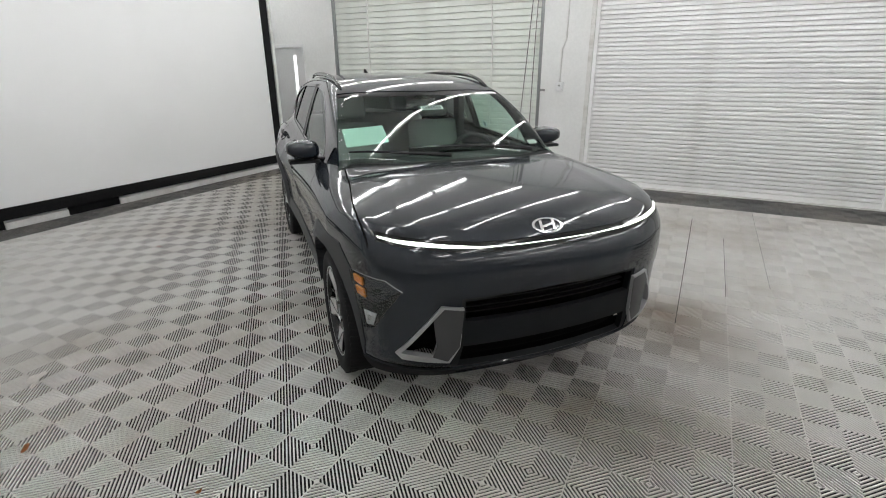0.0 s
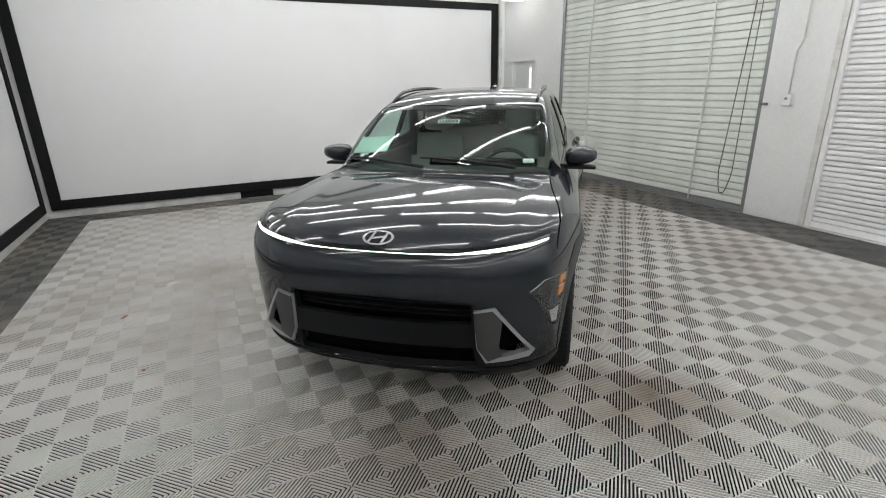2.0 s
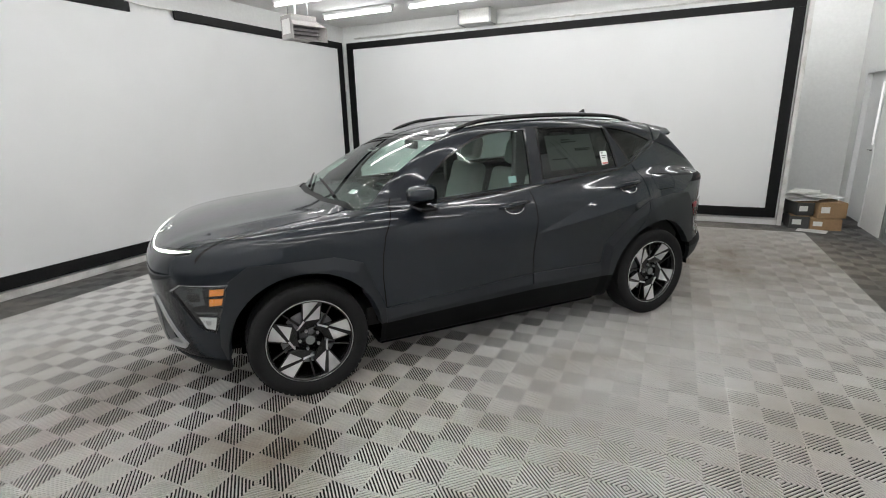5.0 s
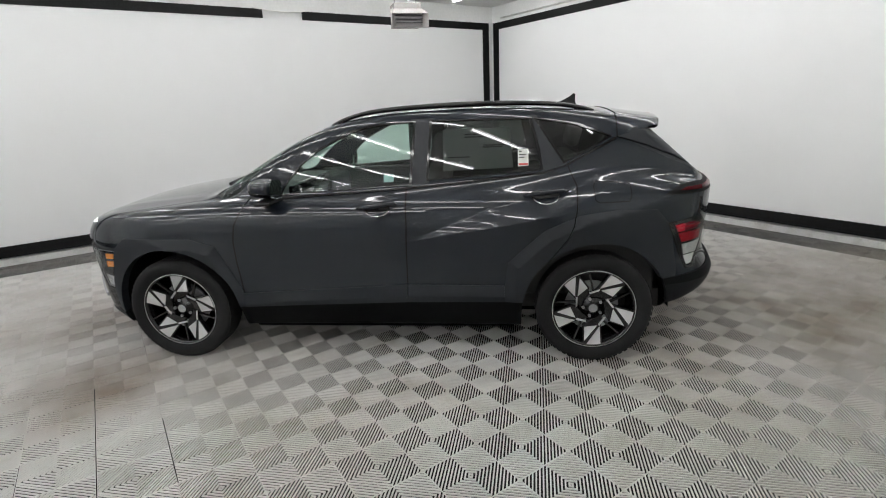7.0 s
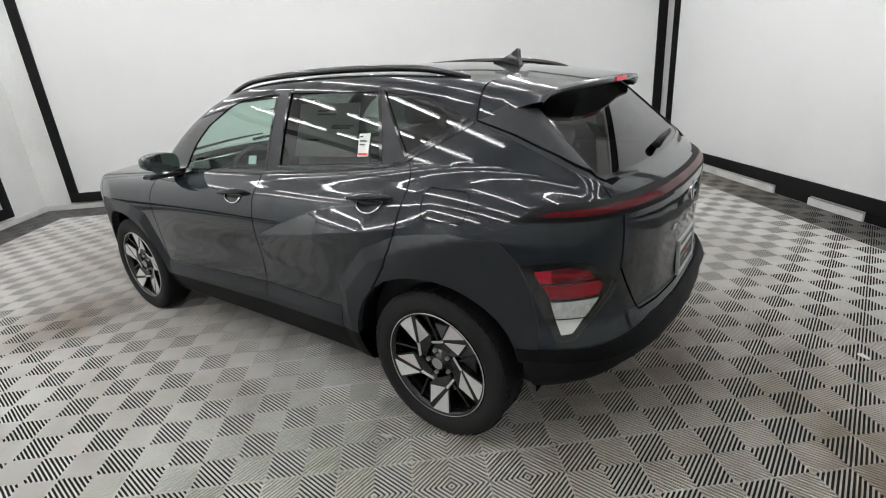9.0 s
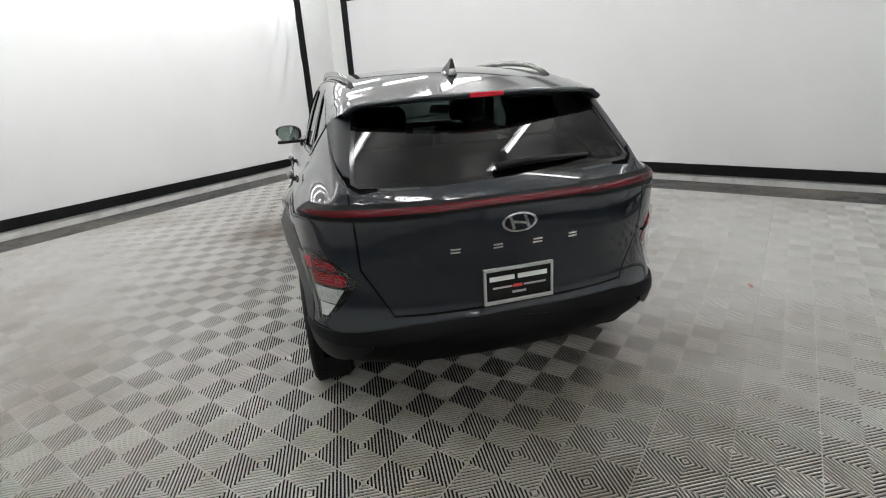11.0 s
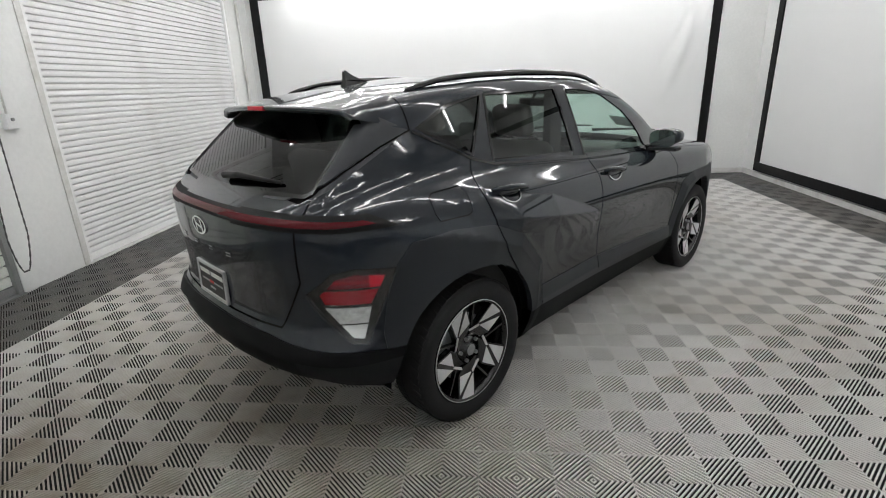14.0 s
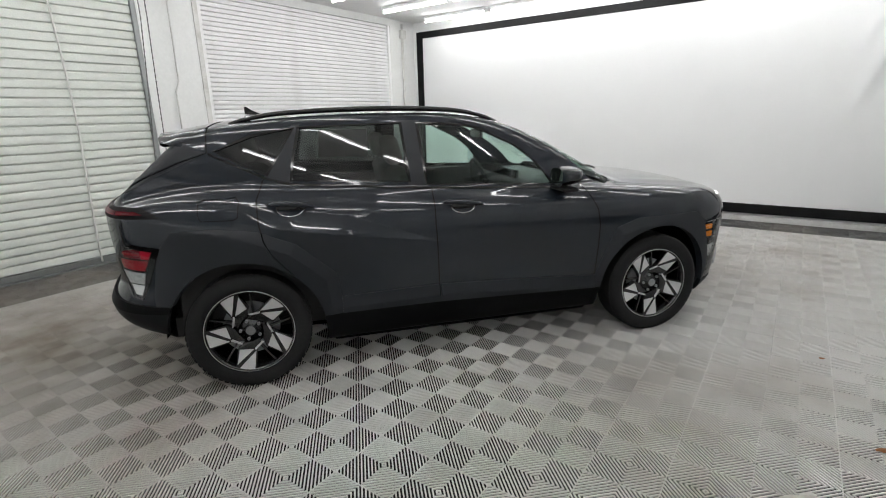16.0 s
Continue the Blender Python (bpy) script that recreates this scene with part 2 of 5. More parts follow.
# the east wall stands in pieces round two roller doors and a door
GREY_Y0, GREY_Y1, WHITE_Y0, WHITE_Y1, DOOR_Y0, DOOR_Y1 = 0.46, 4.2, -3.8, -0.25, 4.9, 5.75
DOOR_TOP = 2.05
bm = bmesh.new()
for y0, y1, z0, z1 in ((SOUTH, WHITE_Y0, -0.1, TOP), (WHITE_Y1, GREY_Y0, -0.1, TOP), (GREY_Y1, DOOR_Y0, -0.1, TOP), (DOOR_Y1, ALCOVE, -0.1, TOP),
                       (WHITE_Y0, WHITE_Y1, 3.05, TOP), (GREY_Y0, GREY_Y1, 3.08, TOP), (DOOR_Y0, DOOR_Y1, DOOR_TOP, TOP)):
    add_box(bm, EAST, EAST + 0.22, y0, y1, z0, z1)
setting("wall_east", bm, WALL, "white painted wall round the roller doors, scuffed near the floor", "wall")
setting("wall_outer", box(EAST + 0.22, EAST + 0.3, SOUTH - 0.2, ALCOVE + 0.2, -0.1, TOP), DARK_STEEL, "plain closing wall behind the roller doors", "wall")
setting("ceiling", box(WEST - 0.2, EAST + 0.3, SOUTH - 0.2, ALCOVE + 0.2, TOP, TOP + 0.15), CEILING, "white painted ceiling with rows of tube lights", "ceiling")
setting("floor", box(WEST - 0.2, EAST + 0.3, SOUTH - 0.2, ALCOVE + 0.2, -0.12, -0.0065), grain(material("floor_base", (0.016, 0.016, 0.015), 0.9, Specular_IOR_Level=0.1), 20, 0.3), "dark floor under the ribbed tiles", "floor")

# skirting boards under the screens
setting("baseboard_west", box(WEST, WEST + 0.03, SOUTH + 0.02, NORTH - 0.02, 0, 0.075, 0.004), TRIM, "narrow white scuffed skirting board", "skirting")
for x0, x1 in ((WEST + 0.03, -1.42), (-0.94, -0.32), (0.28, 3.14)):
    setting("baseboard_north", box(x0, x1, NORTH - 0.03, NORTH, 0, 0.075, 0.004), TRIM, "narrow white scuffed skirting board, a length missing", "skirting")
for x0, x1 in ((-1.42, -0.94), (-0.32, 0.28)):
    setting("trim_bare", box(x0, x1, NORTH - 0.008, NORTH, 0, 0.1, 0.002), BLACK_RAIL, "dark bare strip where the skirting is missing", "trim")
setting("baseboard_south", box(WEST + 0.03, EAST, SOUTH, SOUTH + 0.03, 0, 0.075, 0.004), TRIM, "narrow white scuffed skirting board", "skirting")
setting("trim_corner", box(3.145, 3.2, NORTH - 0.05, NORTH + 0.2, 0, TOP, 0.004), TRIM, "white corner post at the end of the screen wall", "post")


def cloth(width, height, seed, sag):
    """A stretched sheet in the xz plane, with faint folds."""
    bm = bmesh.new()
    nx, nz = int(width / 0.06), int(height / 0.06)
    rows = []
    for j in range(nz + 1):
        row = []
        for i in range(nx + 1):
            u, v = i / nx, j / nz
            edge = min(1, 6 * u, 6 - 6 * u, 5 * v, 5 - 5 * v)
            d = 0.007 * noise.noise((u * width * 1.1 + seed, v * height * 0.9, seed)) * edge
            for cx, cz, ang, amp, wid in sag:
                du, dv = u * width - cx, v * height - cz
                s, t = du * math.cos(ang) + dv * math.sin(ang), -du * math.sin(ang) + dv * math.cos(ang)
                d += amp * math.exp(-(t / wid) ** 2) * math.exp(-(s / 0.5) ** 2)
            row.append(bm.verts.new((u * width, d, v * height)))
        rows.append(row)
    for a, b in zip(rows, rows[1:]):
        for k in range(nx):
            bm.faces.new((a[k], a[k + 1], b[k + 1], b[k]))
    return bm


def screen(m, width, z0, z1, seed, sag, label, top_gap=None, rail=0.13):
    """A white sheet in a black frame; it faces -y of its own axes."""
    ob = thing("backdrop_screen", m, label, "screen", "cloth screens round the bay")
    bm = cloth(width - 1.4 * rail, z1 - z0 - 1.4 * rail, seed, sag)
    bmesh.ops.translate(bm, verts=bm.verts, vec=(0.7 * rail, -0.006, z0 + 0.7 * rail))
    part("cloth", bm, FABRIC, ob, "white stretched cloth with faint folds", smooth=True)
    part("rail", box(0, width, -0.026, 0.002, z0, z0 + rail, 0.003), BLACK_RAIL, ob, "black frame rail")
    for x0, x1 in ((0, width),) if not top_gap else ((0, top_gap[0]), (top_gap[1], width)):
        part("rail", box(x0, x1, -0.026, 0.002, z1 - rail * 0.85, z1, 0.003), BLACK_RAIL, ob, "black frame rail")
    for x0 in (0, width - rail):
        part("rail", box(x0, x0 + rail, -0.0265, 0.0015, z0 + rail, z1 - rail * 0.85, 0.003), BLACK_RAIL, ob, "black frame rail")
    return ob


def folds(cx, cz, n, seed, amp=0.012):
    r = random.Random(seed)
    return [(cx + r.uniform(-0.3, 0.3), cz + r.uniform(-0.4, 0.4), r.uniform(0.9, 1.5), amp * r.uniform(-1, 1), r.uniform(0.03, 0.07)) for _ in range(n)]


screen(pose(-3.765, NORTH - 0.03, 0), 6.88, 0.105, 2.885, 1, folds(3.4, 2.45, 4, 1, 0.006), "white cloth screen in a black frame on the back wall")
screen(pose(WEST + 0.03, -4.07, 0, 0, 0, 90), 8.68, 0.1, 2.89, 5, folds(6.5, 0.2, 4, 4, 0.006), "long white cloth screen, a gap in its black top rail", top_gap=(4.75, 5.3))
screen(pose(4.01, SOUTH + 0.03, 0, 0, 0, 180), 7.2, 0.11, 2.985, 9, folds(6.75, 2.2, 12, 7, 0.045) + folds(6.5, 0.5, 4, 8, 0.008) + folds(0.5, 0.5, 5, 2, 0.015), "white cloth screen in a black frame, creased at one end")


def roller_door(name, y0, y1, top, pitch, mat, label, set_back):
    """A roller door in the east wall: curved slats between two guides."""
    ob = thing(name, pose(EAST + set_back, 0, 0), label, "roller door", kind="")
    groove = 0.010 if pitch > 0.07 else 0.0075
    bm = bmesh.new()
    rings = []
    for k, (d, z) in enumerate(((0.026, 0.0), (0.026, groove), (-0.007, groove + 0.002), (-0.0095, groove + 0.008), (-0.0105, pitch * 0.5), (-0.0095, pitch - 0.012), (-0.006, pitch - 0.002), (0.026, pitch - 0.0005))):
        rings.append([bm.verts.new((d, y, z)) for y in (y0 + 0.02, y1 - 0.02)])
    for a, b in zip(rings, rings[1:]):
        bm.faces.new((a[0], a[1], b[1], b[0]))
    slat = part("slat", bm, mat, ob)
    slat.location.z = 0.075
    for k in range(1, int((top - 0.075) / pitch) + 1):
        s = slat.copy()
        scene.collection.objects.link(s)
        s.location.z = 0.075 + k * pitch
    part("bottom_bar", box(-0.022, 0.022, y0 + 0.015, y1 - 0.015, 0.012, 0.078, 0.004), STEEL if mat == SLAT_GREY else SLAT_WHITE, ob)
    for y in (y0, y1 - 0.05):
        part("guide", box(-0.045, 0.02, y, y + 0.05, 0, top, 0.004), STEEL if mat == SLAT_GREY else SLAT_WHITE, ob)
    return ob


grey_door = roller_door("roller_door", GREY_Y0, GREY_Y1, 3.08, 0.0893, SLAT_GREY, "closed grey-green galvanised roller door with two white pull straps", 0.05)
for y in (1.26, 3.46):
    part("pull_strap", tube([(-0.03, y + 0.02 * math.sin(z * 2.1 + y), z) for z in [0.03 + 0.15 * k for k in range(21)]], 0.011, 6), STRAP, grey_door, "white hanging pull strap", smooth=True)
roller_door("roller_door", WHITE_Y0, WHITE_Y1, 3.05, 0.0561, SLAT_WHITE, "closed white slatted roller door", 0.05)
setting("trim_white_door", box(EAST - 0.012, EAST + 0.01, WHITE_Y1, WHITE_Y1 + 0.06, 0, TOP), TRIM, "white edge strip beside the roller door", "trim")
setting("threshold", box(EAST - 0.02, EAST + 0.22, GREY_Y0, GREY_Y1, -0.1, 0.01), STEEL, "metal threshold under the roller door", "threshold")
setting("threshold", box(EAST - 0.02, EAST + 0.22, WHITE_Y0, WHITE_Y1, -0.1, 0.01), TRIM, "pale threshold under the white roller door", "threshold")

# the plain door in the alcove
door = tagged(part("door_1", box(EAST + 0.05, EAST + 0.095, DOOR_Y0 + 0.06, DOOR_Y1 - 0.06, 0.01, DOOR_TOP - 0.06, 0.003), DOOR_PAINT), "closed pale grey door with a narrow glazed slit", "door", kind="structure")
part("vision_slit", box(EAST + 0.042, EAST + 0.052, 5.14, 5.2, 1.06, 1.86), glow("bright_slit", (1, 1, 1), 1.0), door, "bright narrow glass slit")
part("frame", box(EAST - 0.012, EAST + 0.1, DOOR_Y0, DOOR_Y0 + 0.06, 0, DOOR_TOP, 0.003), DOOR_PAINT, door)
part("frame", box(EAST - 0.012, EAST + 0.1, DOOR_Y1 - 0.06, DOOR_Y1, 0, DOOR_TOP, 0.003), DOOR_PAINT, door)
part("frame", box(EAST - 0.012, EAST + 0.1, DOOR_Y0 + 0.06, DOOR_Y1 - 0.06, DOOR_TOP - 0.06, DOOR_TOP, 0.003), DOOR_PAINT, door)
part("handle", tube([(EAST + 0.06, 5.05, 1.0), (EAST, 5.05, 1.0), (EAST, 5.17, 1.0)], 0.009), CHROME, door, "chrome lever handle", smooth=True)

# rows of tube lights
fixture = thing("tube_light", pose(0, 0, 0), "white strip fixture with one glowing tube", "ceiling light", "tube lights on the ceiling")
part("housing", box(-0.61, 0.61, -0.035, 0.035, 0.03, 0.075, 0.004), FIXTURE, fixture)
part("tube", tube([(-0.585, 0, 0), (0.585, 0, 0)], 0.016, 8), TUBE, fixture, "glowing fluorescent tube", smooth=True)
for sx in (-1, 1):
    part("holder", box(sx * 0.598 - 0.01, sx * 0.598 + 0.01, -0.02, 0.02, -0.022, 0.04, 0.002), FIXTURE, fixture)
# the last two, in the alcove, are unseen and added to brighten it
spots = [(x, -4.06 + 1.075 * j) for j in range(8) for x in (2.92, 1.61, 0.25, -1.2, -2.68)] + [(3.45, 5.35), (1.9, 5.35)]
fixture.location = (*spots[0], 3.075)
for x, y in spots[1:]:
    copy_thing(fixture, pose(x, y, 3.075))

# ---- the car's outer form, in its own axes: nose towards -y, z up, x to its left ----
def smooth_curve(knots, width=0.04):
    ks = sorted(knots)
    a = np.linspace(-3.2, 3.2, 12801)
    v = np.interp(a, [k[0] for k in ks], [k[1] for k in ks])
    n = max(1, int(3 * width / 0.0005))
    w = np.exp(-0.5 * (np.arange(-n, n + 1) * 0.0005 / width) ** 2)
    v = np.convolve(np.pad(v, n, mode="edge"), w / w.sum(), mode="valid")
    return lambda s: np.interp(s, a, v)


HOOD = smooth_curve([(-2.3, 0.75), (-2.16, 0.84), (-2.08, 0.935)] + [(-0.8 - u, 1.103 - 0.06 * u - 0.02 * u * u - 0.005 * u ** 8) for u in [0.05 * k for k in range(24)]] + [(0, 1.11), (0.8, 1.14), (1.4, 1.19), (1.75, 1.17), (1.98, 1.11), (2.2, 1.04)], 0.13)
PLAN = smooth_curve([(-2.3, 0.85), (-1.95, 0.878), (-1.6, 0.9), (-1.3, 0.91), (-0.9, 0.902), (-0.4, 0.893), (0.4, 0.893), (0.9, 0.902), (1.3, 0.91), (1.6, 0.9), (1.85, 0.875), (2.2, 0.83)], 0.16)
SIDE = smooth_curve([(0.1, 0.17), (0.22, 0.105), (0.33, 0.052), (0.40, 0.034), (0.45, 0.030), (0.6, 0.023), (0.74, 0.011), (0.84, 0.001), (0.90, 0.0), (0.96, 0.016), (1.02, 0.043), (1.1, 0.085), (1.2, 0.14), (1.3, 0.2)], 0.045)
NOSE = smooth_curve([(0.1, -1.85), (0.22, -1.985), (0.31, -2.1), (0.45, -2.13), (0.6, -2.14), (0.75, -2.158), (0.84, -2.155), (0.9, -2.118), (0.96, -2.05), (1.02, -1.9), (1.1, -1.6)], 0.03)
NOSE_ROUND = smooth_curve([(-0.2, 0.006), (0, 0), (0.2, 0.006), (0.4, 0.026), (0.5, 0.045), (0.6, 0.082), (0.7, 0.145), (0.78, 0.225), (0.84, 0.35), (0.88, 0.52), (0.95, 1.0)], 0.03)
TAIL = smooth_curve([(0.1, 1.6), (0.25, 1.86), (0.3, 1.955), (0.36, 2.06), (0.41, 2.135), (0.46, 2.17), (0.52, 2.185), (0.58, 2.155), (0.64, 2.115), (0.75, 2.115), (0.9, 2.13), (1.02, 2.132), (1.092, 2.118), (1.15, 1.985), (1.25, 1.8), (1.4, 1.6)], 0.022)
TAIL_ROUND = smooth_curve([(-0.2, 0.006), (0, 0), (0.2, 0.006), (0.4, 0.03), (0.55, 0.07), (0.65, 0.115), (0.74, 0.18), (0.8, 0.26), (0.85, 0.38), (0.89, 0.58), (0.95, 1.0)], 0.03)
ROOF = smooth_curve([(-3.0, -0.1), (-1.3, 0.958), (-1.05, 1.115), (-0.9, 1.205), (-0.7, 1.32), (-0.5, 1.425), (-0.32, 1.498), (-0.15, 1.539), (0.05, 1.562), (0.3, 1.574), (0.65, 1.575), (1.0, 1.562), (1.3, 1.534), (1.6, 1.486), (1.9, 1.44), (2.2, 1.39)], 0.13)
CABIN = smooth_curve([(-1.2, 0.105), (-1.0, 0.075), (-0.7, 0.03), (-0.3, 0.005), (0, 0.0), (0.8, 0.0), (1.1, 0.004), (1.4, 0.018), (1.7, 0.048), (2.0, 0.10)], 0.15)


def smooth_max(a, b, k):
    h = np.clip(0.5 + 0.5 * (a - b) / k, 0, 1)
    return a * h + b * (1 - h) + k * h * (1 - h)


def door_fold(y, z):
    """The sharp slanting fold over both doors and the soft hollow under it."""
    wide = np.clip(0.20 * (y - 0.2), 0.004, 0.105)
    line = 0.795 + 0.17 * (y - 0.26)
    high = 0.40 * wide * np.clip((y - 0.2) / 0.1, 0, 1) * np.clip((1.34 - y) / 0.3, 0, 1)
    fold = np.where(z > line, high * np.clip((line + wide - z) / wide, 0, 1), high * np.exp(-np.abs(line - z) / 0.13))
    hollow = 0.008 * np.exp(-((z - 0.66) / 0.10) ** 2) * np.clip((y + 0.95) / 0.4, 0, 1) * np.clip((0.85 - y) / 0.4, 0, 1)
    return fold - hollow


def within(y, z, ring):
    """How far a side-on point lies inside a convex outline that runs clockwise."""
    d = np.full(np.shape(y), 9.0)
    for (a, b), (c, e) in zip(ring, ring[1:]):
        n = math.hypot(c - a, e - b)
        d = np.minimum(d, ((y - a) * (e - b) - (z - b) * (c - a)) / n)
    return d


FRONT_ARCH = [(-1.84, 0.30), (-1.775, 0.72), (-1.62, 0.835), (-1.158, 0.83), (-1.0, 0.776), (-0.95, 0.66), (-0.87, 0.465), (-0.87, 0.1)]
REAR_ARCH = [(0.80, 0.10), (0.80, 0.50), (0.82, 0.65), (1.03, 0.85), (1.22, 0.93), (1.455, 0.957), (1.66, 0.95), (1.75, 0.85), (1.80, 0.6), (1.80, 0.1)]
SILL_LINE = [(-1.0, 0.45), (0.2, 0.508), (0.95, 0.50)]


def cladding_swell(y, z):
    """Wheel arches and sill stand out from the doors behind a slanting shoulder."""
    arch = np.maximum(within(y, z, FRONT_ARCH), within(y, z, REAR_ARCH))
    sill = within(y, z, SILL_LINE) * np.where((y > -0.95) & (y < 0.9), 1, 0)
    return 0.027 * np.clip(arch / 0.065, 0, 1) + 0.016 * np.clip(sill / 0.07, 0, 1) * np.where(arch > 0, np.clip(1 - arch / 0.065, 0, 1), 1)


def cabin_top(x, y, z):
    flank = x - 0.770 + CABIN(y) + 0.30 * (z - 1.1) + 0.2 * (z - 1.1) ** 2
    return smooth_max(flank, (z - ROOF(y) + 0.036 * (x / 0.6) ** 2) * 0.87, 0.06)


def car_form(p):
    """Below nought inside the car's skin, above outside."""
    x, y, z = np.abs(p[..., 0]), p[..., 1], p[..., 2]
    ridge = 0.0028 * np.exp(-((x - 0.60 - 0.05 * (y + 1.5)) / 0.06) ** 2) * np.clip((-y - 0.9) / 0.5, 0, 1)
    lower = smooth_max(x - PLAN(y) + SIDE(z) - door_fold(y, z) - cladding_swell(y, z), z - HOOD(y) + 0.05 * (x / 0.8) ** 2 - ridge, 0.09)
    lower = smooth_max(lower, NOSE(z) + NOSE_ROUND(x) - y, 0.035)
    lower = smooth_max(lower, y - TAIL(z) + TAIL_ROUND(x), 0.03)
    lower = smooth_max(lower, 0.2 - z, 0.03)
    upper = smooth_max(cabin_top(x, y, z), (y - 2.025 + 1.12 * (z - 1.1) + 0.12 * x * x) * 0.67, 0.05)
    upper = smooth_max(upper, np.maximum(1.04 - z, y - 2.07 + TAIL_ROUND(x)), 0.02)
    return -smooth_max(-lower, -upper, 0.045)


def form_slope(p, e=0.0015):
    g = np.stack([car_form(p + np.eye(3)[i] * e) - car_form(p - np.eye(3)[i] * e) for i in range(3)], -1)
    return g / (2 * e)


def onto_form(p, steps=3):
    p = np.array(p, float)
    for _ in range(steps):
        g = form_slope(p)
        p = p - (car_form(p) / np.maximum((g * g).sum(-1), 0.05))[..., None] * g
    return p


def shoot(origin, way, far=1.4, steps=24):
    lo, hi = np.zeros(len(way)), np.full(len(way), far)
    for _ in range(steps):
        mid = (lo + hi) / 2
        inside = car_form(origin + mid[:, None] * way) < 0
        lo, hi = np.where(inside, mid, lo), np.where(inside, hi, mid)
    return origin + lo[:, None] * way


# ---- the car's skin as small faces of its left half, carved into panels ----
def base_faces():
    faces = []
    ys = np.linspace(-1.90, 1.90, 182)
    ang = np.radians(np.concatenate([np.linspace(0, 56, 28)[:-1], np.linspace(56, 125, 48)[:-1], np.linspace(125, 180, 20)]))
    grid = []
    for y in ys:
        o = np.array((0, y, 0.72))
        way = np.stack([np.sin(ang), np.zeros_like(ang), np.cos(ang)], 1)
        grid.append(shoot(o, way))
    for a, b in zip(grid, grid[1:]):
        for k in range(len(ang) - 1):
            faces.append([a[k], a[k + 1], b[k + 1], b[k]])
    for loop, sign in ((grid[0], -1), (grid[-1], 1)):
        mid = np.array((0.0, loop[0][1], 0.72))
        steps = np.linspace(0.0, 1.0, 40)[1:] ** 0.85
        rings = []
        for t in steps:
            flat = mid + t * (loop - mid)
            lo, hi = np.full(len(flat), -0.02), np.full(len(flat), 0.5)
            way = np.array((0.0, float(sign), 0.0))
            for _ in range(32):
                m = (lo + hi) / 2
                ins = car_form(flat + m[:, None] * way) < 0
                lo, hi = np.where(ins, m, lo), np.where(ins, hi, m)
            rings.append(flat if t > 0.9999 else flat + lo[:, None] * way)
        tip = rings[0].mean(0)
        tip[0] = 0.0
        for k in range(len(ang) - 1):
            faces.append([tip, rings[0][k], rings[0][k + 1]])
        for r0, r1 in zip(rings, rings[1:]):
            for k in range(len(ang) - 1):
                faces.append([r0[k], r0[k + 1], r1[k + 1], r1[k]])
    return [[(float(p[0]), float(p[1]), float(p[2])) for p in f] for f in faces]


def split_face(face, d):
    """The two sides of a face by the signed distances d of its corners."""
    ins, outs = [], []
    n = len(face)
    for i in range(n):
        j = (i + 1) % n
        (ins if d[i] >= 0 else outs).append(face[i])
        if (d[i] >= 0) != (d[j] >= 0):
            t = d[i] / (d[i] - d[j])
            a, b = face[i], face[j]
            p = (a[0] + t * (b[0] - a[0]), a[1] + t * (b[1] - a[1]), a[2] + t * (b[2] - a[2]))
            ins.append(p)
            outs.append(p)
    return ins, outs


def hull(points):
    pts = sorted(set(points))
    def half(seq):
        out = []
        for p in seq:
            while len(out) > 1 and (out[-1][0] - out[-2][0]) * (p[1] - out[-2][1]) - (out[-1][1] - out[-2][1]) * (p[0] - out[-2][0]) <= 0:
                out.pop()
            out.append(p)
        return out
    a, b = half(pts), half(pts[::-1])
    return a[:-1] + b[:-1]


def carve(faces, axis, outline, low=-9.0, high=9.0):
    """Part the faces by a convex outline seen along an axis; low and high bound that axis."""
    u, v, w = {"x": (1, 2, 0), "y": (0, 2, 1), "z": (0, 1, 2)}[axis]
    ring = hull(outline)
    lo = (min(q[0] for q in ring), min(q[1] for q in ring))
    hi = (max(q[0] for q in ring), max(q[1] for q in ring))
    inside, outside = [], []
    for f in faces:
        us, vs, ws = [p[u] for p in f], [p[v] for p in f], [p[w] for p in f]
        if max(us) <= lo[0] or min(us) >= hi[0] or max(vs) <= lo[1] or min(vs) >= hi[1] or not low < sum(ws) / len(ws) < high:
            outside.append(f)
            continue
        piece = f
        for a, b in zip(ring, ring[1:] + ring[:1]):
            ex, ez = b[0] - a[0], b[1] - a[1]
            d = [ex * (p[v] - a[1]) - ez * (p[u] - a[0]) for p in piece]
            if min(d) >= -1e-9:
                continue
            if max(d) <= 1e-9:
                outside.append(piece)
                piece = []
                break
            ins, outs = split_face(piece, d)
            if len(outs) > 2:
                outside.append(outs)
            piece = ins
            if len(piece) < 3:
                break
        if len(piece) > 2:
            inside.append(piece)
    return inside, outside


def strip(points, width):
    """Quads of one width along a line, as outlines."""
    out = []
    for (a, b), (c, d) in zip(points, points[1:]):
        ex, ez = c - a, d - b
        n = math.hypot(ex, ez)
        nx, nz = -ez / n * width / 2, ex / n * width / 2
        kx, kz = ex / n * width * 0.25, ez / n * width * 0.25
        out.append([(a + nx - kx, b + nz - kz), (c + nx + kx, d + nz + kz), (c - nx + kx, d - nz + kz), (a - nx - kx, b - nz - kz)])
    return out


